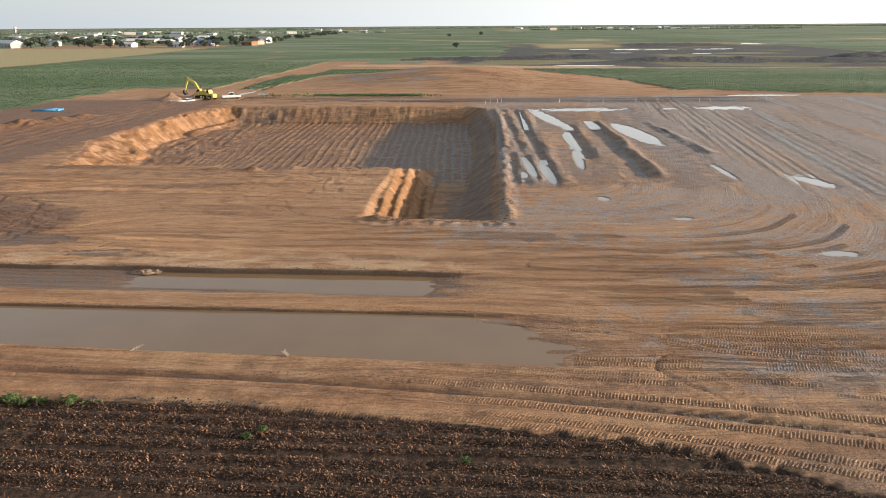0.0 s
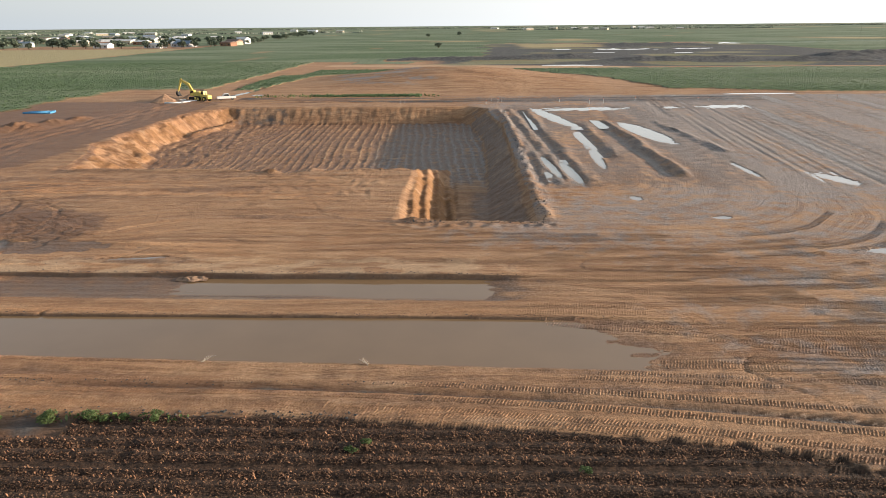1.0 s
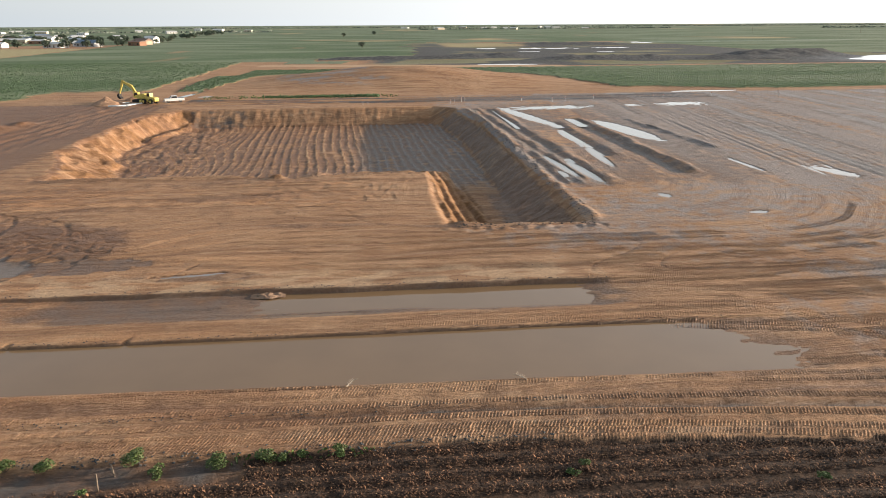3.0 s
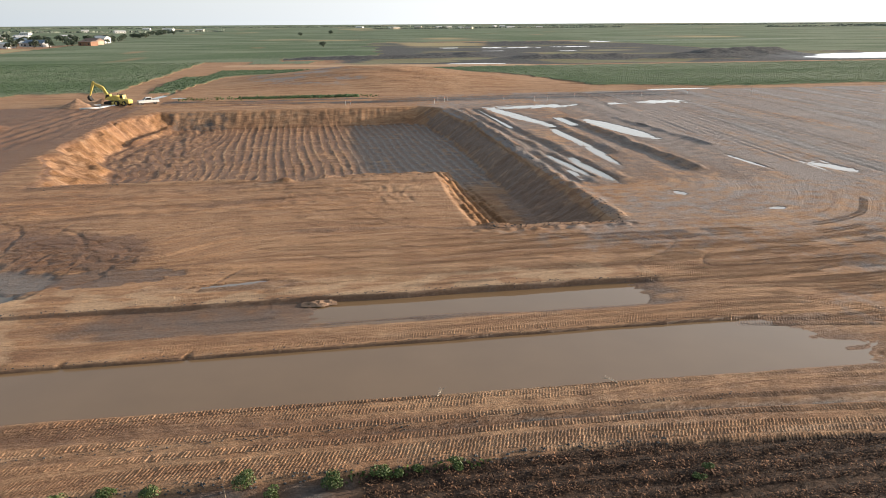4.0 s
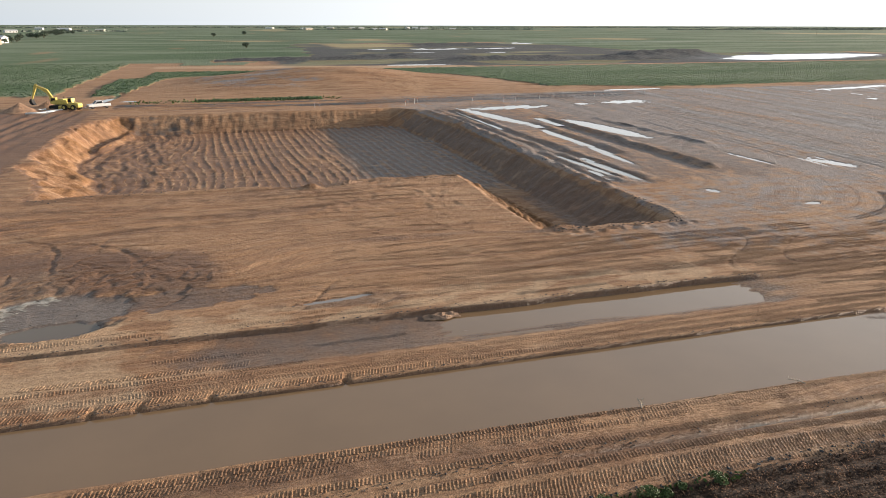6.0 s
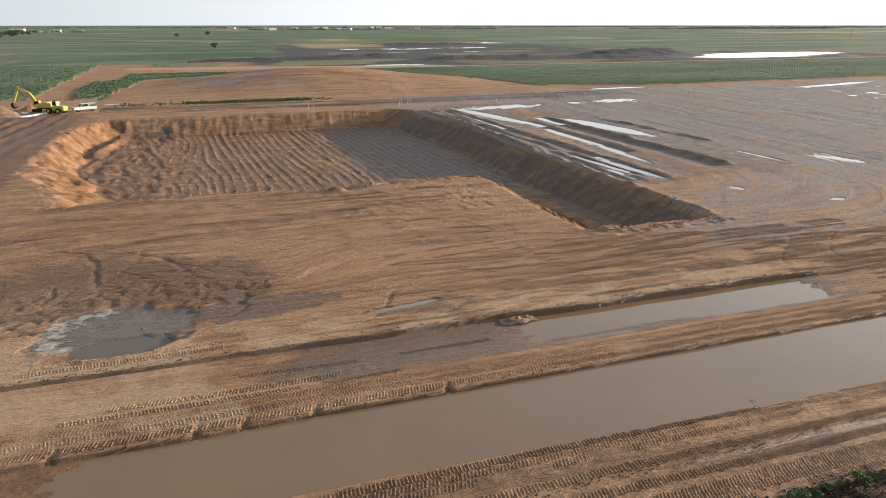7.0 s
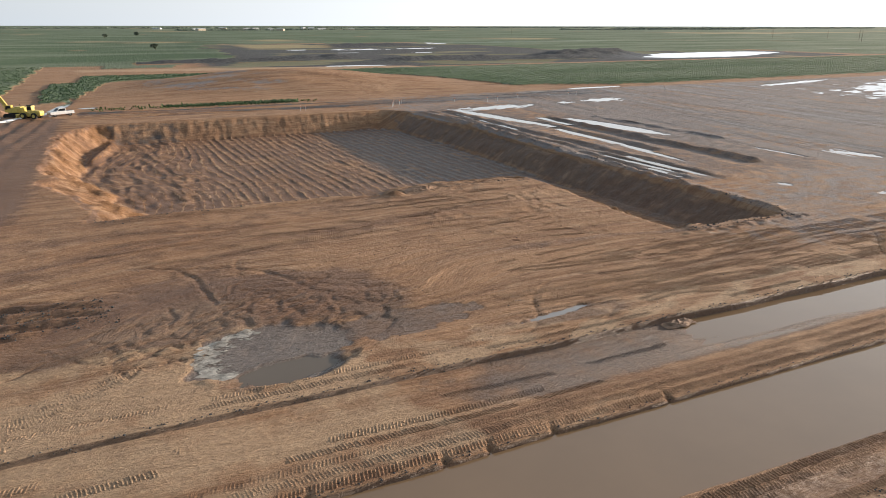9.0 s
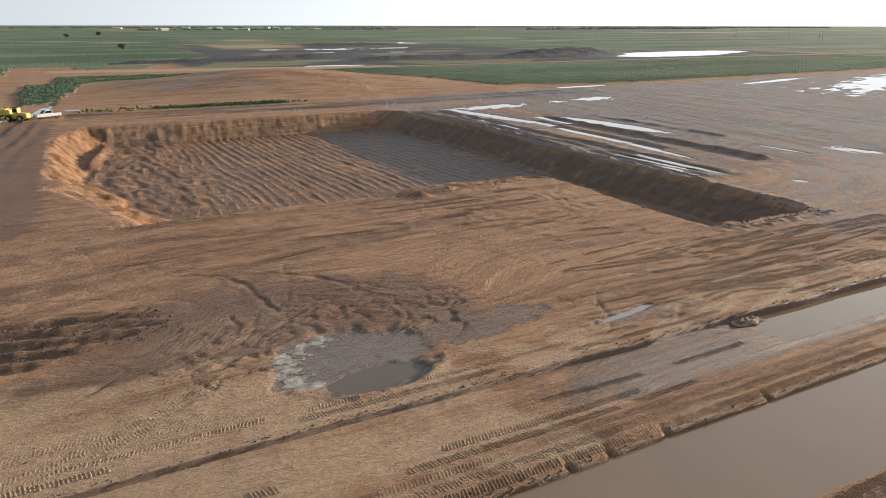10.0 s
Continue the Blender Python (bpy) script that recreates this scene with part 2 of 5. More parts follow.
    z = z + bank * 0.20 * np.clip(0.35 + vn(x * 1.1, y * 0.7, 136), 0, 2)
    rough = ss(-40, -30, x) * (1 - ss(-16, -10, x)) * ss(68, 78, y) * (1 - ss(100, 106, y))
    z = z + rough * 0.16 * (0.4 - np.abs(fbm(x * 0.45 + vn(x * .2, y * .2, 137), y * 0.35, 25, 3)))
    # wash fan with runnels above the mud pond
    fr = np.hypot((x + 51.0) / 1.05, y - 57.0)
    fan = (1 - ss(10.5, 15, fr - 1.5 * ss(-52, -58, x) + 1.2 * vn(x * 0.25, y * 0.25, 27))) * ss(57.6, 59.6, y + 0.8 * vn(x * 0.4, y * 0.4, 28)) * (1 - ss(-42, -38.5, x))
    runnel, here = zero, (x > -68) & (x < -36) & (y > 55) & (y < 76)
    levee = zero
    if here.any():
        cd = np.full_like(x, 9.0)
        cd[here] = channel_field(x[here], y[here])
        runnel, levee = np.exp(-(cd / 0.16) ** 2), np.exp(-((cd - 0.40) / 0.16) ** 2)
    z = z - 0.065 * runnel + 0.02 * levee + fan * 0.03 * vn(x * 0.25, y * 0.22, 112)
    slurry = 1 - ss(0.9, 1.12, np.hypot((x + 50.4) / 4.3, (y - 55.7) / 3.6) + 0.22 * vn(x * 0.5, y * 0.5, 113) + 0.10 * vn(x * 1.5, y * 1.5, 114))
    tongue = 1 - ss(0.8, 1.15, np.hypot((x + 43.5) / 6.6, (y - 56.6 - 0.06 * (x + 43.5)) / 1.75) + 0.45 * vn(x * 0.45, y * 0.7, 115) + 0.2 * vn(x * 1.4, y * 1.8, 131))
    mudlow = np.maximum(slurry, 0.7 * tongue)
    z = z * (1 - 0.9 * slurry) - 0.10 * slurry - 0.05 * tongue + 0.010 * slurry * vn(x * 0.7, y * 1.6, 116)
    lip = np.exp(-((np.hypot((x + 50.2) / 4.5, (y - 55.9) / 4.2) - 1.06) / 0.06) ** 2) * ss(55.0, 53.2, y) * ss(-56, -54, x) * (1 - ss(-46.5, -44, x))
    z = z + 0.10 * lip
    # deep ruts at the left
    ruts = ss(0, 1.0, y - 64.3 - 0.45 * (x + 60)) * (1 - ss(0, 1.5, y - 67.6 + 0.22 * (x + 60))) * (1 - ss(-61, -57.5, x)) * ss(-96, -90, x)
    z = z + ruts * (0.13 * np.sin((y + 0.2 * (x + 60)) * 4.3 + 1.2 * vn(x * 0.2, y * 0.3, 29)) + 0.06 * vn(x * 1.3, y * 2.2, 117))
    # ridges and trenches at the right of the pit
    trench_w = zero.copy()
    for p, q, hgt in RIDGES:
        d, k = line_off(x, y, p, q)
        e = ss(-0.02, 0.03, k) * (1 - ss(0.97, 1.02, k))
        d = d + 0.35 * vn(x * 0.4, y * 0.12, 31)
        z = z + 0.52 * hgt * e * np.exp(-(d / 0.85) ** 2) * (0.75 + 0.5 * vn(x * 0.6, y * 0.3, 32))
        if p[0] < 26:
            trench_w = np.maximum(trench_w, e * np.exp(-((d - 1.9) / 1.3) ** 2))
    z = z - 0.22 * trench_w
    lines = ss(28, 34, x) * ss(70, 84, y) * (1 - ss(172, 180, y))
    z = z + lines * 0.028 * np.sin((x - 0.10 * y) * 2 * np.pi / 1.5 + 0.8 * vn(x * 0.1, y * 0.02, 33))
    z = z + lines * 0.05 * vn((x - 0.10 * y) * 1.3, y * 0.03, 34)
    # haul road at the left of the pit
    d, k = line_off(x, y, (-82, 92), (-74, 172))
    haul = np.exp(-((d) / 7) ** 2) * ss(-0.15, 0.05, k) * (1 - ss(0.95, 1.1, k))
    z = z + haul * (0.10 * np.sin(d * 2.1 + vn(x * .1, y * .05, 35)) + 0.14 * vn(x * 0.8, y * 0.2, 36))
    # road behind the pit
    road = box(x, y, -64, 62, 165, 179, 1.0)
    z = z + road * (0.16 * np.sin((y - 0.01 * x) * 1.5 + 0.7 * vn(x * 0.05, y * 0.3, 37)) + 0.10 * vn(x * 0.08, y * 1.1, 38))
    # the pit
    pm, basin = pit_depth(x, y)
    inside = ss(0.85, 1.0, pm)
    rows_x = x + 0.06 * (y - 120) + 2.2 * ss(-40, -54, x) * np.sin(y * 0.16)
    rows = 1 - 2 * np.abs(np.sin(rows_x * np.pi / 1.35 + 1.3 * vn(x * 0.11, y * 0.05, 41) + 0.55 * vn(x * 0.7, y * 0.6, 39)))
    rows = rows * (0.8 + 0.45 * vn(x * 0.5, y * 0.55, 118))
    z = z - 3.4 * pm + inside * (0.062 * rows * ss(-50, -44, x + 3 * vn(x * 0.1, y * 0.1, 129)) * (0.75 + 0.6 * vn(x * 0.35, y * 0.16, 40)) + 0.015 * vn(x * 1.2, y * 0.5, 38) * ss(-56, -44, x) + (0.13 * (1 - 2.4 * np.abs(vn(x * 0.20 - y * 0.06, y * 0.13 + x * 0.05, 119))) + 0.08 * (1 - 2.6 * np.abs(vn(x * 0.55 + y * 0.1, y * 0.25 - x * 0.1, 130)))) * ss(-42, -52, x) + 0.05 * vn(x * 0.8, y * 0.25, 43)) * ss(98, 106, y)
    slope = ss(0.02, 0.2, pm) * (1 - ss(0.8, 0.99, pm))
    gully = 0.09 * vn(x * 1.1, y * 0.15, 44) * ss(150, 153, y) + (1 - 0.75 * ss(-9, -7, x)) * (vn(x * 0.22, y * 0.7, 45) + 0.7 * vn(x * 0.3 + y * 0.2, y * 1.9, 49)) * (1 - ss(150, 153, y)) * (1 + 0.3 * ss(-50, -56, x)) + 2.2 * vn(x * 0.10, y * 0.13, 127) * ss(-50, -56, x)
    ramp = box(x, y, -14.5, -8.5, 66, 96, 0.4) * slope
    z = z + slope * (0.2 * gully + 0.10 * fine) + ramp * 0.22 * np.sin((x + 0.05 * y) * 4.6 + 0.8 * vn(x * .3, y * .15, 48))
    d, k = line_off(x, y, (-57.5, 156.5), (-61.5, 134))
    spine = np.exp(-(d / 0.8) ** 2) * ss(-.02, .1, k) * (1 - ss(.85, 1.05, k))
    z = z + spine * 0.7
    rim_spoil = np.exp(-((x - 0.3) / 0.7) ** 2) * box(x, y, -5, 5, 66, 150, 3) * (0.30 + 0.25 * vn(x * 0.7, y * 0.5, 46))
    z = z + rim_spoil
    tip = np.exp(-(((x + 12.2) / 1.5) ** 2 + ((y - 65.5) / 1.2) ** 2))
    z = z + tip * 0.5
    clod = np.exp(-(((x + 31.5) / 1.1) ** 2 + ((y - 86.5) / 0.9) ** 2))
    z = z + clod * 0.7
    nearlip = np.exp(-((y - 87.6 + w2) / 0.9) ** 2) * box(x, y, -58, -33, 80, 95, 2)
    z = z + nearlip * 0.25
    # low heaps at the left
    for cx, cy, r, hh in ((-87.5, 124.5, 3.2, 1.2), (-85.5, 131, 2.6, 1.0), (-83.6, 136.5, 2.4, 0.8), (-91, 119, 3.5, 0.9)):
        z = z + hh * np.exp(-(((x - cx) / r) ** 2 + ((y - cy) / r) ** 2)) * (1 + 0.4 * vn(x, y, 47))
    # spoil hill and the black heaps beyond
    hill = np.exp(-((x + 10 + 0.12 * (y - 215)) / 36) ** 2) * ss(186, 216, y) * (1 - ss(228, 266, y))
    z = z + hill * (4.4 + 0.16 * np.sin(y * 0.9 + 0.1 * x) + 0.5 * vn(x * 0.06, (y + 0.2 * x) * 0.25, 51))
    heaps = zero
    for cx, cy, rx, ry, hh in ((36, 372, 22, 9, 2.6), (92, 340, 36, 9, 2.6), (190, 352, 34, 14, 4.5), (165, 330, 40, 10, 2.5), (-8, 356, 40, 6, 2.2), (130, 560, 50, 14, 2.5)):
        heaps = np.maximum(heaps, hh * np.exp(-(((x - cx) / rx) ** 4 + ((y - cy) / ry) ** 2)) * (0.85 + 0.3 * vn(x * 0.12, y * 0.12, 52)))
    z = z + heaps
    # puddles
    pud, damp = zero, zero
    for p in PUDDLES:
        near = (np.abs(x - p[0]) < 2.2 * max(p[2], p[3])) & (np.abs(y - p[1]) < 2.2 * max(p[2], p[3]))
        if not near.any():
            continue
        r = puddle_r(x[near], y[near], p)
        a = np.zeros_like(x)
        a[near] = ss(1.18, 0.95, r)
        b = np.zeros_like(x)
        b[near] = ss(1.75, 0.95, r)
        pud, damp = np.maximum(pud, a), np.maximum(damp, b)
    z = z * (1 - 0.85 * np.maximum(pud, damp) * (pm < 0.05)) - 0.14 * pud
    # ---- masks ----
    wander = fbm(x * 0.03, y * 0.03, 71, 3) * 6
    xo, yo = x, y
    x, y = x + 1.6 * vn(xo * 0.2, yo * 0.2, 91) + 0.6 * vn(xo * 0.9, yo * 0.9, 92), y + 1.6 * vn(xo * 0.2, yo * 0.2, 93)
    crop_l = (x < -107 + 3 * vn(x * .1, y * .1, 72)) & (y < 203) & (y > 40)
    crop_l = crop_l | ((x < -82) & (x > -221) & (y > 201 + 0.5 * vn(x, y, 3)) & (y < 420)) | ((y >= 420) & (x < -48) & (x > -222 - (y - 420) * 0.06)) | ((y > 345) & (y < 425) & (x < -48) & (x > -221)) | ((y > 325) & (y < 660) & (x < 8 + wander * 3 - 40 * ss(430, 330, y)) & (x > -60) & (np.abs(y - 356) > 9 + wander))
    wedge = ((x > -73) & (x < -66 + (y - 198) * 0.16) & (y > 197) & (y < 252)) | ((y >= 250) & (y < 284) & (x > -66) & (x < -57 + (y - 250) * 2.4))
    crop_r = (y > 187 + 0.04 * np.clip(x - 90, 0, 400) + 10 * ss(90, 50, x)) & (y < 288) & (x > 52 - (y - 190) * 0.42 + 2 * vn(x * .1, y * .1, 73))
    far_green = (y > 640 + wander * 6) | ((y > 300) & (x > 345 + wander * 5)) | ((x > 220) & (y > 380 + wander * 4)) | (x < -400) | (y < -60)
    green = (crop_l | wedge | crop_r | far_green).astype(float)
    green = green * (1 - ss(0.5, 0.7, fbm(x * 0.02, y * 0.006, 74, 3)) * (y > 300) * 0.6)
    dry = ((x < -221 - np.clip(y - 420, 0, 400) * 0.06) & (y > 60) & (y < 560)).astype(float)
    dry = np.maximum(dry, box(x, y, 35, 92, 535, 625, 8) * 0.9)
    dry = np.maximum(dry, (y > 700) * ss(0.35, 0.5, fbm(x * 0.004, y * 0.003, 75, 3)))
    green = green * (1 - dry)
    lane_far = (np.abs(x + 221.5 + np.clip(y - 420, 0, 400) * 0.06) < 2.6) & (y > 60) & (y < 700)
    green, dry = green * (1 - lane_far), dry * (1 - lane_far)
    z = z + green * ss(2500, 150, y) * (0.30 + 0.18 * vn(x * 1.1, y * 1.1, 76)) * (y > 60)
    x, y = xo, yo
    black = ss(296, 300, y) * (1 - ss(620, 660, y + wander * 4)) * ss(-40, -8, x + wander) * (1 - ss(330, 360, x + wander * 3))
    weedy = ss(0.05, 0.3, fbm(x * 0.010, y * 0.022, 125, 3)) * (black > 0.02)
    black = np.maximum(black * (1 - 0.8 * weedy), ss(0.15, 0.6, heaps)) * (1 - green) * (1 - dry)
    green = np.maximum(green, 0.75 * weedy * (1 - ss(0.15, 0.6, heaps)) * (1 - dry))
    pale_road = box(x, y, -70, 60, 290, 322, 3) * ss(0.2, 0.7, 1 - np.abs(y - 308 + 0.18 * (x + 20)) / 16)
    black = black * (1 - pale_road)
    black = np.maximum(black, road * 0.62 * ss(0.1, 0.6, np.sin(y * 1.05 + 1.4 * vn(x * 0.03, y * 0.2, 87)) + 0.4 * vn(x * 0.2, y * 0.8, 88)))
    orange = ss(0.03, 0.2, pm) * (1 - ss(0.85, 1.0, pm)) * (ss(-50, -56, x) * (1 - ss(146, 150, y) * ss(-60, -57, x)) + box(x, y, -15, -8.5, 64, 92, 0.6))
    # gullies turn browner, a painted stand-in for shading on the sunlit wall
    orange = np.clip(orange * (0.72 + 0.3 * vn(x * 0.3, y * 0.3, 83) + 0.45 * np.minimum(gully, 0)) + clod + tip * 0.8 + spine * 0.8 + 0.12 * rim_spoil, 0, 1)
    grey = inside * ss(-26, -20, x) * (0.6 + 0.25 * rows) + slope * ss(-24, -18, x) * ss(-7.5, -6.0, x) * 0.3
    black = np.maximum(black, ss(-60, -58, x) * (1 - ss(-50, -43, x + 2.5 * vn(x * .3, y * .4, 86) + 0.5 * (154 - y))) * ss(150, 153, y) * ss(0.02, 0.1, pm) * 0.42)
    # dark line painted along the left rim for the same contrast
    rim_dark = ss(0.0, 0.03, pm) * (1 - ss(0.06, 0.14, pm)) * ss(-50, -56, x)
    grey = np.maximum(grey, 0.75 * trench_w * (pm < 0.03))
    streak = ss(-0.25, 0.35, fbm((x - 0.1 * y) * 0.22, y * 0.012, 77, 4)) * ss(24, 40, x) * ss(60, 80, y) * (1 - ss(178, 184, y))
    grey = np.maximum(grey, streak * 0.9)
    grey = np.maximum(grey, 0.7 * ss(0.1, 0.6, fbm(x * 0.04, y * 0.25 + x * 0.03, 78, 4)) * ss(4, 25, x) * ss(30, 36, y) * (1 - ss(60, 70, y)))
    grey = np.maximum(grey, 0.8 * box(x, y, -52, -14, 188, 240, 5) * ss(0.15, 0.5, hill) * ss(-12, -20, x + 0.15 * (y - 210)) * ss(-0.3, 0.3, fbm(x * 0.04, y * 0.12 + 0.02 * x, 138, 3)))
    grey = np.maximum(grey, ss(-4, 14, x) * ss(30, 34, y) * (1 - ss(84, 100, y)) * (0.36 + 0.4 * fbm(x * 0.07, y * 0.22, 85, 3)))
    # right plain: grey soil, with the sky's sheen put into its colour
    grey = np.maximum(grey, 0.95 * ss(10, 26, x) * ss(60, 80, y) * (1 - ss(178, 186, y)) * (0.75 + 0.3 * vn(x * 0.2, y * 0.02, 84)))
    # right of the apron greyed to paint in distance haze
    grey = np.maximum(grey, (0.50 + 0.25 * fbm(x * 0.05, y * 0.09, 128, 3)) * ss(-22, 2, x) * ss(50, 60, y) * (1 - ss(178, 186, y)) * (pm < 0.02))
    grey = np.clip(np.maximum(grey, np.maximum(strip_deep * 0.5, np.maximum(0.8 * slurry, 0.42 * tongue))), 0, 1)
    wet_shade = np.clip(np.maximum(damp * 0.9, np.maximum(strip_deep * 0.85, ss(0.15, 0.7, mudlow))), 0, 1)
    wet_shade = np.maximum(wet_shade, pond_l * lmix(0.55, 0.9, pond_end) * (1 - ss(2, 8, x + 1.5 * vn(x * .2, y * 1.2, 120))))
    # far wall darkened in colour, since it stands turned from the sun
    wet_shade = np.maximum(wet_shade, 0.34 * slope * ss(150, 153, y) * (0.7 + 0.4 * vn(x * 0.8, y * 0.2, 121)))
    wet_shade = np.maximum(wet_shade, rim_dark * 0.9)
    # sandy bay: shade under the bed's edge put into its colour; rut: wet soil
    wet_shade = np.maximum(wet_shade, np.maximum(sandy, rut))
    wet_shade = np.maximum(wet_shade, bed * (0.38 + 0.35 * fbm(x * 0.05, (y + 0.03 * x) * 1.3, 133, 3)))
    # pit floor darker, most in the furrows' troughs
    wet_shade = np.maximum(wet_shade, inside * (0.72 + 0.3 * vn(x * 0.25, y * 0.12, 99)) * (1 - ss(0.2, 0.7, rows)))
    wet_shade = np.maximum(wet_shade, 0.6 * ss(0.2, 0.6, fbm(fu * 0.035 + 5, fv * 0.33, 79, 3)) * apron * calm * calm)
    # narrow darker, greyer band on the wet bank face and on the ledge face
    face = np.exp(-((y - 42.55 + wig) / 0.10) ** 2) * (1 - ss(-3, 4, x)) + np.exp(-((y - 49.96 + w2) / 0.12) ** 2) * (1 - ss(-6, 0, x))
    wet_shade, grey = np.maximum(wet_shade, face), np.maximum(grey, face * 0.3)
    wet_shade = np.maximum(wet_shade, (0.80 + 0.15 * vn(x * 0.2, y * 0.2, 100)) * fan)
    wet_shade = np.maximum(wet_shade, np.maximum(0.7 * runnel, 0.55 * swing))
    wet_shade = np.maximum(wet_shade, streak * 0.75)
    wet_shade = np.maximum(wet_shade, ss(3, 9, x) * ss(31, 27, y) * (1 - field) * (0.6 + 0.3 * vn(x * 0.2, y * 0.9, 123)))
    # middle ground painted darker, as it looks against the low sun
    wet_shade = np.maximum(wet_shade, (0.34 + 0.3 * fbm(fu * 0.04, fv * 0.25, 124, 3)) * ss(-12, -30, x) * ss(58, 74, y) * (1 - ss(160, 166, y)) * (1 - inside))
    # right wall of the pit: its shade painted in as darker soil
    wet_shade = np.maximum(wet_shade, slope * ss(-8, -6, x) * (1 - ss(150, 153, y)) * 0.75)
    wet_shade = np.maximum(wet_shade, box(x, y, 0, 30, 78, 160, 5) * (0.55 + 0.5 * fbm((x - 0.06 * y) * 0.3, y * 0.03, 126, 3)))
    wet_shade = np.maximum(wet_shade, road * ss(-0.25, 0.3, vn(x * 0.04, y * 0.45, 80)))
    wet_shade = np.maximum(wet_shade, ruts * (0.75 + 0.4 * vn(x * 0.3, y * 1.2, 122)))
    wet_shade = np.maximum(wet_shade, box(x, y, -120, -44, 70, 86, 8) * (0.5 + 0.6 * fbm(fu * 0.035, fv * 0.4, 94, 3)))
    # haul road side: streaky soil, painted darker against the sun too
    wet_shade = np.maximum(wet_shade, box(x, y, -110, -66, 88, 170, 4) * (1.0 + 0.5 * fbm((x - 0.1 * y) * 0.25, y * 0.03, 96, 3)))
    pale = 0.8 * shelf * ss(-0.5, 0.2, vn(x * 0.3, y * 0.8, 81)) + 0.25 * bed * ss(-0.2, 0.4, vn(x * 0.06, y * 1.3, 82)) + pale_road * 0.8
    scum = np.exp(-((np.hypot((x + 50.4) / 4.3, (y - 55.7) / 3.6) - 1.04 + 0.2 * vn(x * 0.5, y * 0.5, 113)) / 0.07) ** 2) * ss(-49.0, -51.5, x + 0.3 * (y - 58)) * ss(53.0, 55.0, y)
    pale = np.maximum(pale, 0.45 * levee * fan)
    # furrow crests of the pit floor paler
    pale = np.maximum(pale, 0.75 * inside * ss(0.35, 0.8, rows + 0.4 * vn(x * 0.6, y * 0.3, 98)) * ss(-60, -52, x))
    pale = np.clip(pale + scum + 0.85 * box(x, y, -92, -44 - 0.4 * (y - 45), 43.2, 63.0 + 0.3 * (x + 60), 1.2) * (1 - mudlow) * (1 - ruts) * (0.75 + 0.4 * vn(x * 0.12, y * 0.5, 97)) , 0, 1)
    # the bay's painted shade again, and the rut's dark wet soil
    black = np.maximum(black, np.maximum(0.5 * sandy, 0.6 * rut ** 2.5))
    zone_a = np.stack([wet_shade, green, field * (1 - sandy * 0.8) * (y > -60), orange], -1)
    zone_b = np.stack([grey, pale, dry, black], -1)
    way = np.stack([fu, fv, zero, zero + 1], -1)
    return z, np.clip(zone_a, 0, 1), np.clip(zone_b, 0, 1), way


# ---- materials ----
def mat(name, colour=(0.5, 0.5, 0.5), rough=0.7, metal=0.0, grain=0.12, scale=3.0, bump=0.0, bump_scale=20.0, random_island=0.0):
    """A plain material with two scales of variation in its colour, and fine relief."""
    m = bpy.data.materials.new(name)
    m.use_nodes = True
    n, l = m.node_tree.nodes, m.node_tree.links
    b = n["Principled BSDF"]
    b.inputs["Roughness"].default_value, b.inputs["Metallic"].default_value = rough, metal
    co = n.new("ShaderNodeTexCoord")
    a = n.new("ShaderNodeTexNoise")
    a.inputs["Scale"].default_value, a.inputs["Detail"].default_value = scale, 6
    l.new(co.outputs["Object"], a.inputs["Vector"])
    r = n.new("ShaderNodeMapRange")
    r.inputs[1].default_value, r.inputs[2].default_value = 0.3, 0.7
    r.inputs[3].default_value, r.inputs[4].default_value = 1 - grain * 2, 1 + grain * 2
    l.new(a.outputs["Fac"], r.inputs[0])
    out = r.outputs[0]
    if random_island:
        g = n.new("ShaderNodeNewGeometry")
        k = n.new("ShaderNodeMapRange")
        k.inputs[3].default_value, k.inputs[4].default_value = 1 - random_island, 1 + random_island
        l.new(g.outputs["Random Per Island"], k.inputs[0])
        mu = n.new("ShaderNodeMath")
        mu.operation = "MULTIPLY"
        l.new(out, mu.inputs[0])
        l.new(k.outputs[0], mu.inputs[1])
        out = mu.outputs[0]
    v = n.new("ShaderNodeVectorMath")
    v.operation = "SCALE"
    v.inputs[0].default_value = colour
    l.new(out, v.inputs["Scale"])
    l.new(v.outputs[0], b.inputs["Base Color"])
    if bump:
        f = n.new("ShaderNodeTexNoise")
        f.inputs["Scale"].default_value, f.inputs["Detail"].default_value = bump_scale, 5
        l.new(co.outputs["Object"], f.inputs["Vector"])
        u = n.new("ShaderNodeBump")
        u.inputs["Strength"].default_value, u.inputs["Distance"].default_value = 1.0, bump
        l.new(f.outputs["Fac"], u.inputs["Height"])
        l.new(u.outputs[0], b.inputs["Normal"])
    return m


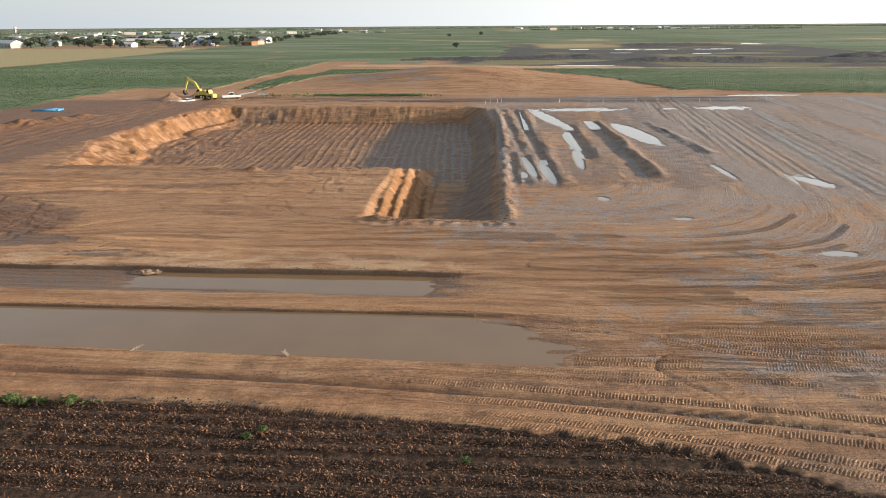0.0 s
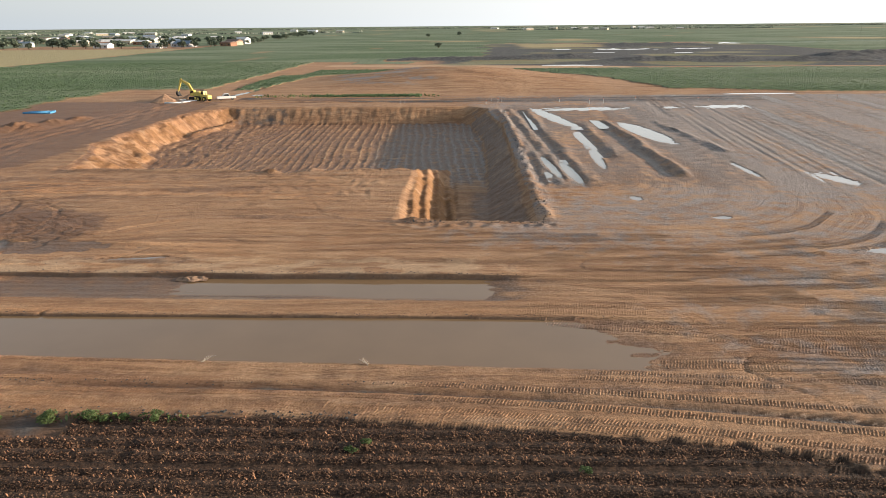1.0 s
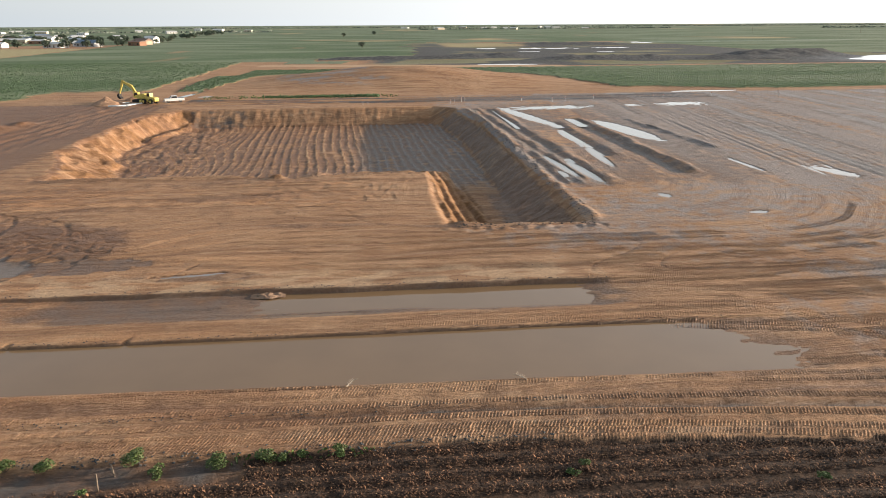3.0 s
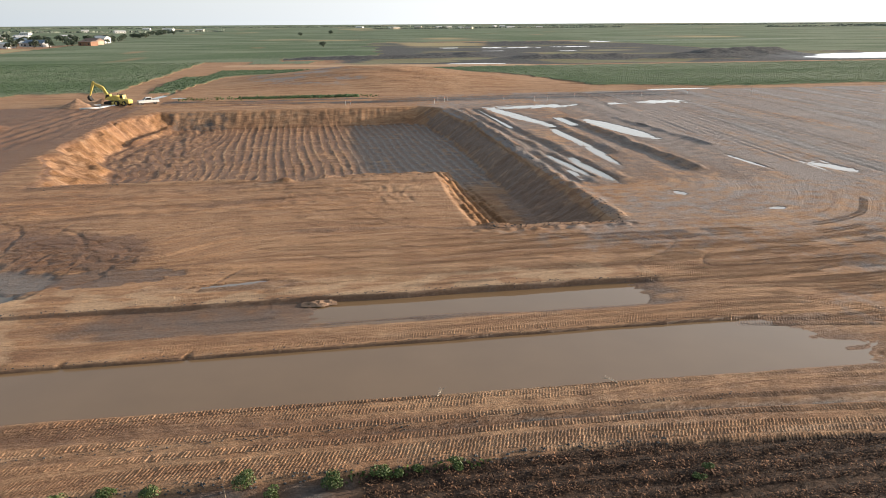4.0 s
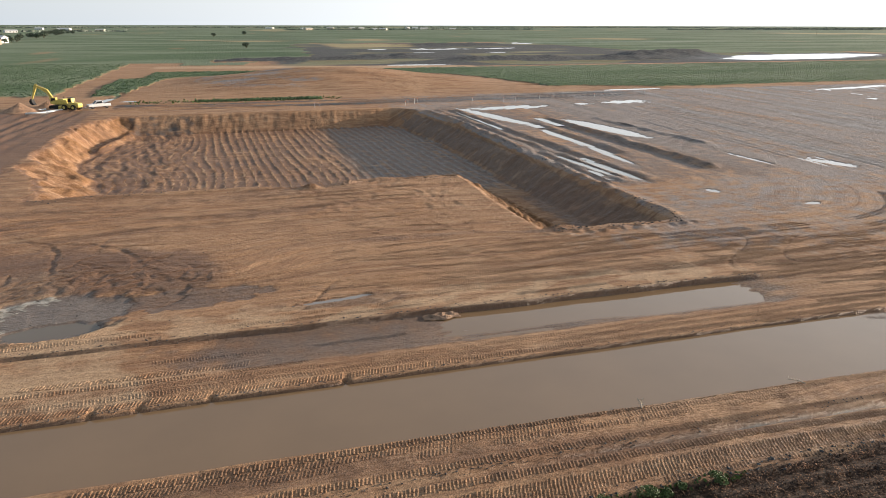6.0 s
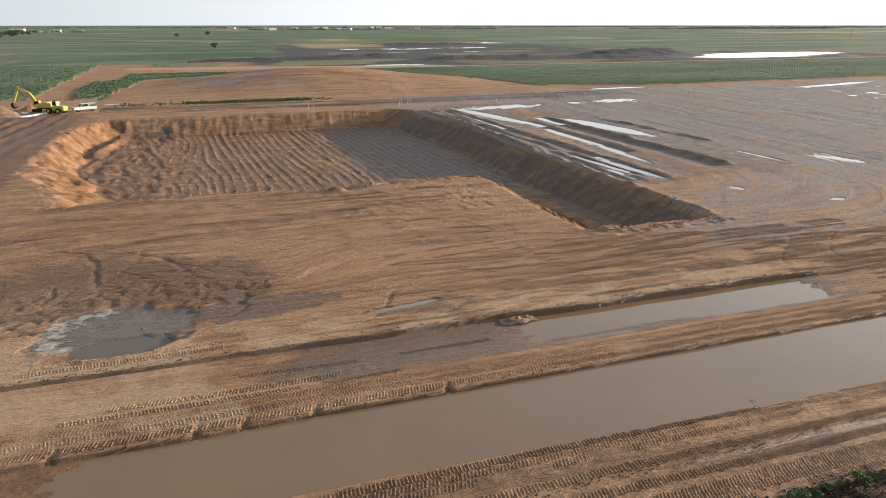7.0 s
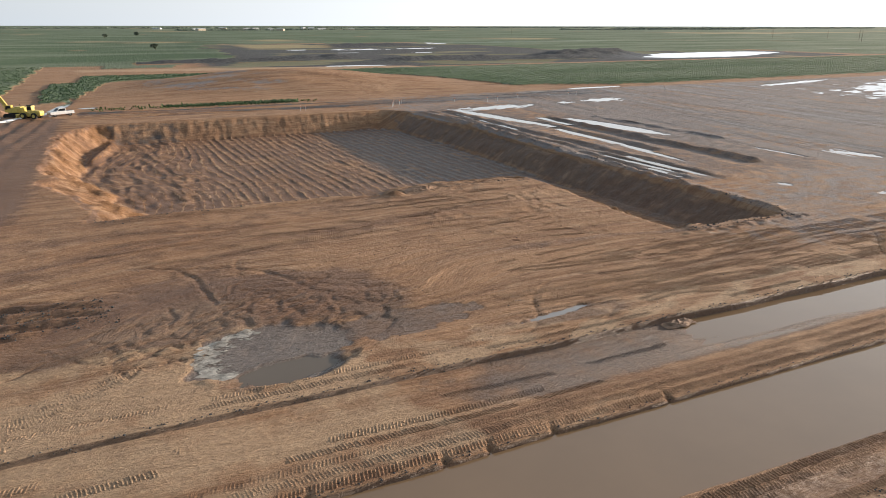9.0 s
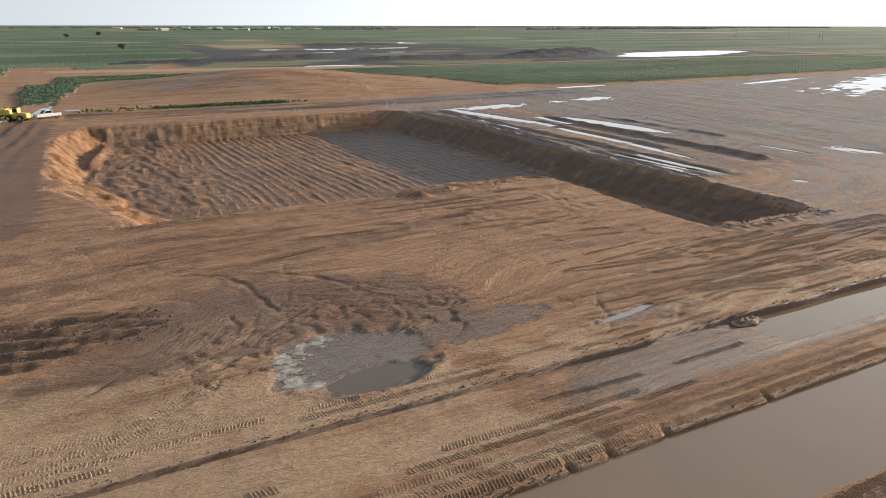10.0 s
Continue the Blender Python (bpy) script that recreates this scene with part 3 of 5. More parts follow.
def soil_material():
    m = bpy.data.materials.new("soil")
    m.use_nodes = True
    n, l = m.node_tree.nodes, m.node_tree.links
    b = n["Principled BSDF"]
    geo = n.new("ShaderNodeNewGeometry")

    way = n.new("ShaderNodeAttribute")
    way.attribute_name = "way"

    def noise_tex(scale, detail=5, stretch=(1, 1, 1), rough=0.55, on_way=False):
        mp = n.new("ShaderNodeVectorMath")
        mp.operation = "MULTIPLY"
        mp.inputs[1].default_value = stretch
        l.new(way.outputs["Vector"] if on_way else geo.outputs["Position"], mp.inputs[0])
        t = n.new("ShaderNodeTexNoise")
        t.inputs["Scale"].default_value, t.inputs["Detail"].default_value, t.inputs["Roughness"].default_value = scale, detail, rough
        l.new(mp.outputs[0], t.inputs["Vector"])
        return t.outputs["Fac"]

    def ranged(v, a, c, lo=0.0, hi=1.0):
        r = n.new("ShaderNodeMapRange")
        for i, w in enumerate((a, c, lo, hi)):
            r.inputs[i + 1].default_value = w
        l.new(v, r.inputs[0])
        return r.outputs[0]

    def mixed(fac, a, c):
        x = n.new("ShaderNodeMix")
        x.data_type = "RGBA"
        for sock, v in ((x.inputs[0], fac), (x.inputs[6], a), (x.inputs[7], c)):
            if hasattr(v, "links"):
                l.new(v, sock)
            else:
                sock.default_value = (*v, 1) if isinstance(v, tuple) else v
        return x.outputs[2]

    def mul(a, c):
        x = n.new("ShaderNodeMath")
        x.operation = "MULTIPLY"
        for sock, v in zip(x.inputs, (a, c)):
            if hasattr(v, "links"):
                l.new(v, sock)
            else:
                sock.default_value = v
        return x.outputs[0]

    def rough_mask(v, noise_out, soft=0.25):
        x = n.new("ShaderNodeMath")
        x.operation = "ADD"
        l.new(v, x.inputs[0])
        l.new(ranged(noise_out, 0.3, 0.7, -soft, soft), x.inputs[1])
        both = mul(ranged(v, 0.0, 0.12), ranged(x.outputs[0], 0.3, 0.7))
        return both

    zone = []
    for name in ("zone_a", "zone_b"):
        at = n.new("ShaderNodeAttribute")
        at.attribute_name = name
        sp = n.new("ShaderNodeSeparateColor")
        l.new(at.outputs["Color"], sp.inputs[0])
        zone += [sp.outputs[0], sp.outputs[1], sp.outputs[2], at.outputs["Alpha"]]
    wet_shade, green, stubble, orange, grey, pale, dry, black = zone
    big = noise_tex(0.07, 5)
    mid = noise_tex(0.6, 6)
    along = noise_tex(0.55, 6, (0.09, 1.0, 1.0), 0.6, True)
    small = noise_tex(5.0, 8, rough=0.6)
    tiny = noise_tex(26.0, 5, rough=0.7)
    base = mixed(ranged(big, 0.35, 0.65), (0.40, 0.218, 0.112), (0.48, 0.292, 0.165))
    base = mixed(ranged(along, 0.46, 0.62, 0, 0.75), base, (0.235, 0.122, 0.066))
    base = mixed(ranged(noise_tex(2.2, 6, (0.08, 1.0, 1.0), 0.62, True), 0.5, 0.66, 0, 0.55), base, (0.215, 0.112, 0.062))
    base = mixed(ranged(noise_tex(0.9, 7, (0.22, 1.0, 1.0), 0.62, True), 0.54, 0.68, 0, 0.5), base, (0.55, 0.375, 0.235))
    base = mixed(ranged(mid, 0.5, 0.75, 0, 0.3), base, (0.50, 0.335, 0.20))
    comb = noise_tex(6.5, 6, (0.05, 1.0, 1.0), 0.6, True)
    base = mixed(ranged(comb, 0.52, 0.64, 0, 0.45), base, (0.20, 0.105, 0.058))
    base = mixed(ranged(comb, 0.46, 0.36, 0, 0.35), base, (0.54, 0.365, 0.225))
    base = mixed(ranged(noise_tex(1.3, 7, (0.55, 1.0, 1.0), 0.66), 0.52, 0.66, 0, 0.4), base, (0.23, 0.122, 0.068))
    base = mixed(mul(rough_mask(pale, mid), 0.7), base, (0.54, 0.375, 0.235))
    base = mixed(mul(rough_mask(orange, mid, 0.45), 0.9), base, mixed(ranged(small, 0.35, 0.65), (0.23, 0.110, 0.044), (0.31, 0.168, 0.076)))
    # grey soil, tinted bluer for painted haze and sky sheen
    base = mixed(mul(rough_mask(grey, mid), 0.85), base, mixed(ranged(small, 0.35, 0.65), (0.215, 0.196, 0.190), (0.33, 0.308, 0.300)))
    # wet soil, and the shade painted on the pit's walls
    base = mixed(mul(rough_mask(wet_shade, mid, 0.3), 0.75), base, mixed(grey, (0.15, 0.075, 0.040), (0.165, 0.125, 0.095)))
    base = mixed(rough_mask(stubble, small, 0.1), base, mixed(ranged(small, 0.35, 0.65), (0.030, 0.019, 0.013), (0.100, 0.057, 0.035)))
    base = mixed(rough_mask(black, mid, 0.2), base, mixed(ranged(mid, 0.35, 0.65), (0.048, 0.050, 0.052), (0.115, 0.112, 0.108)))
    base = mixed(dry, base, mixed(ranged(mid, 0.35, 0.65), (0.33, 0.27, 0.13), (0.42, 0.36, 0.20)))
    rows = noise_tex(1.6, 6, (0.25, 1, 1))
    leaf = mixed(ranged(rows, 0.35, 0.65), (0.068, 0.112, 0.048), (0.12, 0.17, 0.085))
    # pale grey-green patches paint distance haze into the fields' colour
    leaf = mixed(ranged(noise_tex(0.02, 4, (0.4, 1, 1)), 0.42, 0.62, 0, 0.55), leaf, (0.26, 0.29, 0.195))
    base = mixed(green, base, leaf)
    grit = n.new("ShaderNodeVectorMath")
    grit.operation = "SCALE"
    l.new(base, grit.inputs[0])
    l.new(mul(ranged(tiny, 0.3, 0.7, 0.86, 1.14), ranged(small, 0.3, 0.7, 0.80, 1.20)), grit.inputs["Scale"])
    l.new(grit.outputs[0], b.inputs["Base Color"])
    sheen = mul(ranged(rough_mask(wet_shade, small, 0.3), 0, 1, 0.92, 0.55), ranged(mul(wet_shade, grey), 0.35, 0.85, 1.0, 0.52))
    l.new(sheen, b.inputs["Roughness"])
    b.inputs["Specular IOR Level"].default_value = 0.35
    bump = n.new("ShaderNodeBump")
    bump.inputs["Strength"].default_value, bump.inputs["Distance"].default_value = 1.0, 0.17
    hsum = n.new("ShaderNodeMath")
    hsum.operation = "ADD"
    l.new(mul(small, 0.38), hsum.inputs[0])
    l.new(mul(tiny, 0.26), hsum.inputs[1])
    hall = n.new("ShaderNodeMath")
    hall.operation = "ADD"
    l.new(hsum.outputs[0], hall.inputs[0])
    l.new(mul(comb, 0.40), hall.inputs[1])
    crust = noise_tex(1.5, 9, (0.4, 1.0, 1.0), 0.68, True)
    ridge = n.new("ShaderNodeMath")
    ridge.operation = "PINGPONG"
    l.new(crust, ridge.inputs[0])
    ridge.inputs[1].default_value = 0.09
    total = n.new("ShaderNodeMath")
    total.operation = "MULTIPLY_ADD"
    l.new(ridge.outputs[0], total.inputs[0])
    total.inputs[1].default_value = 2.6
    l.new(hall.outputs[0], total.inputs[2])
    l.new(total.outputs[0], bump.inputs["Height"])
    l.new(bump.outputs[0], b.inputs["Normal"])
    return m


def water_material(name, colour, rough, ripple, ior=1.33):
    m = bpy.data.materials.new(name)
    m.use_nodes = True
    n, l = m.node_tree.nodes, m.node_tree.links
    b = n["Principled BSDF"]
    b.inputs["IOR"].default_value = ior
    b.inputs["Roughness"].default_value = rough
    geo = n.new("ShaderNodeNewGeometry")
    t = n.new("ShaderNodeTexNoise")
    t.inputs["Scale"].default_value, t.inputs["Detail"].default_value = 0.25, 5
    l.new(geo.outputs["Position"], t.inputs["Vector"])
    cr = n.new("ShaderNodeMix")
    cr.data_type = "RGBA"
    cr.inputs[6].default_value = (*[c * 0.88 for c in colour], 1)
    cr.inputs[7].default_value = (*[c * 1.12 for c in colour], 1)
    l.new(t.outputs["Fac"], cr.inputs[0])
    l.new(cr.outputs[2], b.inputs["Base Color"])
    w = n.new("ShaderNodeTexNoise")
    w.inputs["Scale"].default_value, w.inputs["Detail"].default_value = 3.0, 3
    l.new(geo.outputs["Position"], w.inputs["Vector"])
    u = n.new("ShaderNodeBump")
    u.inputs["Strength"].default_value, u.inputs["Distance"].default_value = 1.0, ripple
    l.new(w.outputs["Fac"], u.inputs["Height"])
    l.new(u.outputs[0], b.inputs["Normal"])
    return m


SOIL = soil_material()
WATER_MUDDY = water_material("muddy_water", (0.25, 0.160, 0.086), 0.04, 0.0012, 1.7)
WATER_GREY = water_material("grey_pond_water", (0.175, 0.14, 0.105), 0.06, 0.002)
# silty base lightened to add to the puddles' bright sky reflection
WATER_CLEAR = water_material("puddle_water", (0.30, 0.265, 0.23), 0.02, 0.0003, 1.9)


def mesh_np(name, verts, faces, material=None, smooth=False):
    """A mesh from arrays of vertices and of faces with one number of corners."""
    me = bpy.data.meshes.new(name)
    verts, faces = np.asarray(verts, np.float32), np.asarray(faces, np.int32)
    k = faces.shape[1]
    me.vertices.add(len(verts))
    me.vertices.foreach_set("co", verts.ravel())
    me.loops.add(faces.size)
    me.loops.foreach_set("vertex_index", faces.ravel())
    me.polygons.add(len(faces))
    me.polygons.foreach_set("loop_start", np.arange(0, faces.size, k, dtype=np.int32))
    me.polygons.foreach_set("use_smooth", np.full(len(faces), smooth))
    me.update(calc_edges=True)
    if material:
        me.materials.append(material)
    return me


# ---- ground: one sheet, finest where the camera passes ----
def axis(stops):
    """Coordinates through (place, spacing) stops, with the spacing gliding between them."""
    out = [stops[0][0]]
    for (a, da), (c, dc) in zip(stops, stops[1:]):
        v = a
        while v < c - 1e-6:
            k = (v - a) / (c - a)
            v += da * (dc / da) ** k
            out.append(min(v, c))
    return np.array(out)


gx = axis([(-5200, 500), (-600, 20), (-230, 3), (-110, 0.9), (-74, 0.19), (24, 0.19), (60, 0.6), (200, 3), (600, 18), (5200, 500)])
gy = axis([(-5200, 600), (-100, 12), (8, 0.6), (16, 0.17), (42.0, 0.16), (42.35, 0.05), (42.85, 0.05), (43.2, 0.16), (49.3, 0.16), (49.7, 0.05), (50.3, 0.05), (50.6, 0.15), (70, 0.18), (90, 0.32), (110, 0.4), (150, 0.5), (158, 0.4), (210, 1.0), (300, 2.0), (700, 10), (1800, 60), (5200, 500)])
X, Y = np.meshgrid(gx, gy)
pieces = [terrain(px, py) for px, py in zip(np.array_split(X.ravel(), 60), np.array_split(Y.ravel(), 60))]
Z, ZA, ZB, WAY = (np.concatenate(c) for c in zip(*pieces))
nx, ny = len(gx), len(gy)
idx = np.arange(nx * ny).reshape(ny, nx)
quads = np.stack([idx[:-1, :-1], idx[:-1, 1:], idx[1:, 1:], idx[1:, :-1]], -1).reshape(-1, 4)
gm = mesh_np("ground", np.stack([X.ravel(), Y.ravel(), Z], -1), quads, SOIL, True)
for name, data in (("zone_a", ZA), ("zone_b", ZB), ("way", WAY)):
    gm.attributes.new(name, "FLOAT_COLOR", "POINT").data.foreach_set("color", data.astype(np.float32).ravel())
tagged(new("ground", gm), "red-brown graded earth of an excavation site with ruts and fields", "ground", kind="structure")


Z2, ZA2, ZB2, WAY2 = Z.reshape(ny, nx), ZA.reshape(ny, nx, 4), ZB.reshape(ny, nx, 4), WAY.reshape(ny, nx, 4)


def sample(x, y, zones=False):
    """Height of the ground sheet at places, and its masks."""
    x, y = np.asarray(x, float), np.asarray(y, float)
    i, j = np.clip(np.searchsorted(gx, x) - 1, 0, nx - 2), np.clip(np.searchsorted(gy, y) - 1, 0, ny - 2)
    u, v = (x - gx[i]) / (gx[i + 1] - gx[i]), (y - gy[j]) / (gy[j + 1] - gy[j])
    z = (Z2[j, i] * (1 - u) + Z2[j, i + 1] * u) * (1 - v) + (Z2[j + 1, i] * (1 - u) + Z2[j + 1, i + 1] * u) * v
    return (z, ZA2[j, i], ZB2[j, i], WAY2[j, i]) if zones else z


def ground_z(x, y):
    return float(sample([x], [y])[0])


def sheet(name, x0, x1, y0, y1, z, material, label):
    me = mesh_np(name, [(x0, y0, z), (x1, y0, z), (x1, y1, z), (x0, y1, z)], [(0, 1, 2, 3)], material)
    return tagged(new(name, me), label, "water", kind="structure")


sheet("water_pond_near", -58, 9, 36.0, 43.2, -0.13, WATER_MUDDY, "long shallow pond of muddy brown rainwater")
sheet("water_strip", -34, 1, 45.5, 50.3, -0.30, WATER_MUDDY, "narrow strip of muddy water below an earth ledge")
for i, p in enumerate(PUDDLES):
    c, s = abs(math.cos(radians(p[4]))), abs(math.sin(radians(p[4])))
    ex, ey = (p[2] * c + p[3] * s) * 1.35, (p[2] * s + p[3] * c) * 1.35
    lvl = -0.06 + 0.0009 * i - (0.075 if i == 23 else 0)
    sheet("water_puddle", p[0] - ex, p[0] + ex, max(p[1] - ey, 51.0), p[1] + ey, lvl, WATER_GREY if i == 23 else WATER_CLEAR, "shallow puddle of still rainwater reflecting the sky")


# ---- building tools ----
def part(name, bm, material, parent=None, label="", m=None, smooth=False):
    """Links a bmesh as one mesh object under a thing or a part."""
    me = bpy.data.meshes.new(name)
    bmesh.ops.recalc_face_normals(bm, faces=bm.faces)
    bm.to_mesh(me)
    bm.free()
    if smooth:
        me.polygons.foreach_set("use_smooth", [True] * len(me.polygons))
    me.materials.append(material)
    ob = new(name, me)
    if parent:
        ob.parent = parent
    if m is not None:
        ob.matrix_basis = m
    return tagged(ob, label)


def thing(name, x, y, z, turn, label, category, group="", kind=""):
    """An empty at the base of a thing."""
    ob = new(name)
    ob.matrix_basis = pose(x, y, z, 0, 0, turn)
    return tagged(ob, label, category, group, kind)


def add_box(bm, size, at=(0, 0, 0), turn=(0, 0, 0), bevel=0.0):
    r = bmesh.ops.create_cube(bm, size=1.0, matrix=pose(*at, *turn) @ Matrix.Diagonal((*size, 1)))
    if bevel:
        edges = list({e for v in r["verts"] for e in v.link_edges})
        bmesh.ops.bevel(bm, geom=edges, offset=bevel, segments=2, affect="EDGES", profile=0.5)
    return bm


def box_bm(size, at=(0, 0, 0), turn=(0, 0, 0), bevel=0.02):
    return add_box(bmesh.new(), size, at, turn, bevel)


def add_cyl(bm, r0, r1, length, at=(0, 0, 0), turn=(0, 0, 0), seg=14):
    bmesh.ops.create_cone(bm, cap_ends=True, segments=seg, radius1=r0, radius2=r1, depth=length, matrix=pose(*at, *turn))
    return bm


def cyl_bm(r0, r1, length, at=(0, 0, 0), turn=(0, 0, 0), seg=14):
    return add_cyl(bmesh.new(), r0, r1, length, at, turn, seg)


def add_prism(bm, outline, width, y=0.0):
    """A plate with an outline in x and z, as wide as given along y."""
    a = [bm.verts.new((px, y - width / 2, pz)) for px, pz in outline]
    c = [bm.verts.new((px, y + width / 2, pz)) for px, pz in outline]
    bm.faces.new(a)
    bm.faces.new(c[::-1])
    for i in range(len(a)):
        j = (i + 1) % len(a)
        bm.faces.new((a[i], c[i], c[j], a[j]))
    return bm


def prism_bm(outline, width, y=0.0, bevel=0.0):
    bm = add_prism(bmesh.new(), outline, width, y)
    if bevel:
        bmesh.ops.recalc_face_normals(bm, faces=bm.faces)
        bmesh.ops.bevel(bm, geom=list(bm.edges), offset=bevel, segments=1, affect="EDGES")
    return bm


def add_rod(bm, a, c, r, seg=8):
    a, c = Vector(a), Vector(c)
    q = (c - a).to_track_quat("Z", "Y").to_matrix().to_4x4()
    bmesh.ops.create_cone(bm, cap_ends=True, segments=seg, radius1=r, radius2=r, depth=(c - a).length, matrix=Matrix.Translation((a + c) / 2) @ q)
    return bm


YELLOW = mat("yellow_paint", (0.64, 0.50, 0.12), 0.45, 0.0, 0.10, 2.0)
DARK_STEEL = mat("dark_steel", (0.035, 0.033, 0.032), 0.55, 0.4, 0.2, 4.0)
RUBBER = mat("rubber", (0.022, 0.021, 0.02), 0.85, 0.0, 0.25, 6.0, 0.01, 30)
STEEL = mat("worn_steel", (0.32, 0.30, 0.28), 0.35, 0.8, 0.15, 5.0)
GLASS_DARK = mat("tinted_glass", (0.02, 0.025, 0.03), 0.05, 0.0, 0.05)
WHITE_PAINT = mat("white_paint", (0.78, 0.78, 0.76), 0.35, 0.0, 0.04, 2.0)
WHITE_PLASTIC = mat("white_pipe_plastic", (0.76, 0.77, 0.76), 0.4, 0.0, 0.08, 3.0)
BLUE_PLASTIC = mat("blue_plastic", (0.08, 0.30, 0.55), 0.5, 0.0, 0.12, 3.0)
RED_GLASS = mat("red_lamp", (0.45, 0.02, 0.02), 0.25, 0.0, 0.05)
WOOD = mat("weathered_wood", (0.22, 0.17, 0.125), 0.85, 0.0, 0.2, 6.0, 0.01, 25)
RIBBON = mat("orange_ribbon", (0.75, 0.20, 0.05), 0.7, 0.0, 0.05)
LEAF = mat("weed_leaves", (0.095, 0.140, 0.038), 0.6, 0.0, 0.2, 2.0, random_island=0.4)
CROP = mat("crop_leaves", (0.070, 0.125, 0.048), 0.65, 0.0, 0.25, 0.3, random_island=0.2)
# crop at the right: lighter leaves, with haze put into the colour
CROP_HAZED = mat("hazed_crop_leaves", (0.165, 0.235, 0.105), 0.65, 0.0, 0.2, 0.3, random_island=0.12)
# distant trees: leaf green paled to grey to paint in haze
HAZED_LEAF = mat("hazed_town_leaves", (0.095, 0.125, 0.085), 0.7, 0.0, 0.25, 0.6, random_island=0.4)
BARK = mat("bark", (0.12, 0.085, 0.06), 0.9, 0.0, 0.25, 4.0, 0.02, 15)
# horizon woods: the far haze is mixed into this leaf colour
FAR_LEAF = mat("hazy_tree_leaves", (0.17, 0.20, 0.16), 0.8, 0.0, 0.25, 0.05, random_island=0.3)
RESIDUE = mat("dead_leaves", (0.150, 0.078, 0.042), 0.9, 0.0, 0.4, 1.2, random_island=0.85)
RESIDUE_PALE = mat("pale_straw", (0.24, 0.14, 0.07), 0.9, 0.0, 0.3, 0.8, random_island=0.5)
DIRT_HEAP = mat("heaped_earth", (0.36, 0.215, 0.13), 0.95, 0.0, 0.2, 1.2, 0.12, 6)
MUD_SLAB = mat("mud_slab", (0.30, 0.19, 0.12), 0.8, 0.0, 0.2, 2.0, 0.06, 9)


# ---- tyre tracks: pressed lugs along their paths ----
def glide(pts, step):
    """Points at even steps along a smooth line through pts."""
    p = np.array(pts, float)
    p = np.vstack([2 * p[0] - p[1], p, 2 * p[-1] - p[-2]])
    out = []
    for i in range(1, len(p) - 2):
        t = np.linspace(0, 1, 60, endpoint=False)[:, None]
        a, b, c, d = p[i - 1], p[i], p[i + 1], p[i + 2]
        out.append(0.5 * (2 * b + (c - a) * t + (2 * a - 5 * b + 4 * c - d) * t ** 2 + (3 * b - a - 3 * c + d) * t ** 3))
    out = np.vstack(out + [p[-2][None]])
    run = np.concatenate([[0], np.cumsum(np.hypot(*np.diff(out, axis=0).T))])
    s = np.arange(0, run[-1], step)
    return np.stack([np.interp(s, run, out[:, 0]), np.interp(s, run, out[:, 1])], -1)


def tyre_track(pts, width=0.55, pitch=0.21, height=0.05, lean=0.5, seed=0, keep=0.85, straight=False, label="line of pressed tyre tread marks in damp earth"):
    """One wheel's track: two rows of slanting lugs, in places worn away."""
    rng = np.random.RandomState(seed)
    c = glide(pts, pitch)
    d = np.gradient(c, axis=0)
    d /= np.linalg.norm(d, axis=1)[:, None]
    n = np.stack([-d[:, 1], d[:, 0]], -1)
    worn = vn(np.arange(len(c)) * pitch * 0.22, np.zeros(len(c)) + seed * 3.7, 90)
    use = worn > (1 - 2 * keep)
    c, d, n, worn = c[use], d[use], n[use], worn[use]
    if len(c) < 3:
        return None
    verts, faces = [], []
    for side in (-1, 1):
        k = len(c)
        jit = 1 + 0.25 * rng.uniform(-1, 1, (k, 1))
        inner = c + n * side * 0.02 * width
        outer = c + n * side * 0.5 * width * jit + d * lean * width * 0.5 * (1 if side > 0 else (-1 if straight else -0.3))
        half = d * pitch * 0.44
        hh = height * (0.55 + 0.45 * np.clip(worn + 0.6, 0, 1))[:, None] * rng.uniform(0.35, 1.2, (k, 1))
        zi, zo = sample(inner[:, 0], inner[:, 1])[:, None], sample(outer[:, 0], outer[:, 1])[:, None]
        ring = [np.hstack([inner - half, zi - 0.02]), np.hstack([inner + half, zi - 0.02]), np.hstack([outer + half, zo - 0.02]), np.hstack([outer - half, zo - 0.02]),
                np.hstack([inner - half * 0.28, zi + hh]), np.hstack([inner + half * 0.28, zi + hh]), np.hstack([outer + half * 0.28, zo + hh]), np.hstack([outer - half * 0.28, zo + hh])]
        v = np.stack(ring, 1).reshape(-1, 3)
        base = sum(len(w) for w in verts) + np.arange(k)[:, None] * 8
        for f in ((4, 5, 6, 7), (0, 1, 5, 4), (1, 2, 6, 5), (2, 3, 7, 6), (3, 0, 4, 7)):
            faces.append(base + np.array(f))
        verts.append(v)
    verts = np.vstack(verts)
    me = mesh_np("tyre_track", verts, np.vstack(faces), SOIL)
    cols = sample(verts[:, 0], verts[:, 1], True)
    for name, data in (("zone_a", cols[1]), ("zone_b", cols[2]), ("way", cols[3])):
        me.attributes.new(name, "FLOAT_COLOR", "POINT").data.foreach_set("color", data.astype(np.float32).ravel())
    return tagged(new("tyre_track", me), label, "tyre track", kind="structure")


def bed_line(off, xa, xb):
    """A way along the graded bed, bending off with the rut at its end."""
    return [(x, 33.62 + off - 0.004 * max(x + 32, 0) - (0.0024 - 0.0006 * off) * max(x + 22, 0) ** 2) for x in range(xa, xb + 1, 6)]


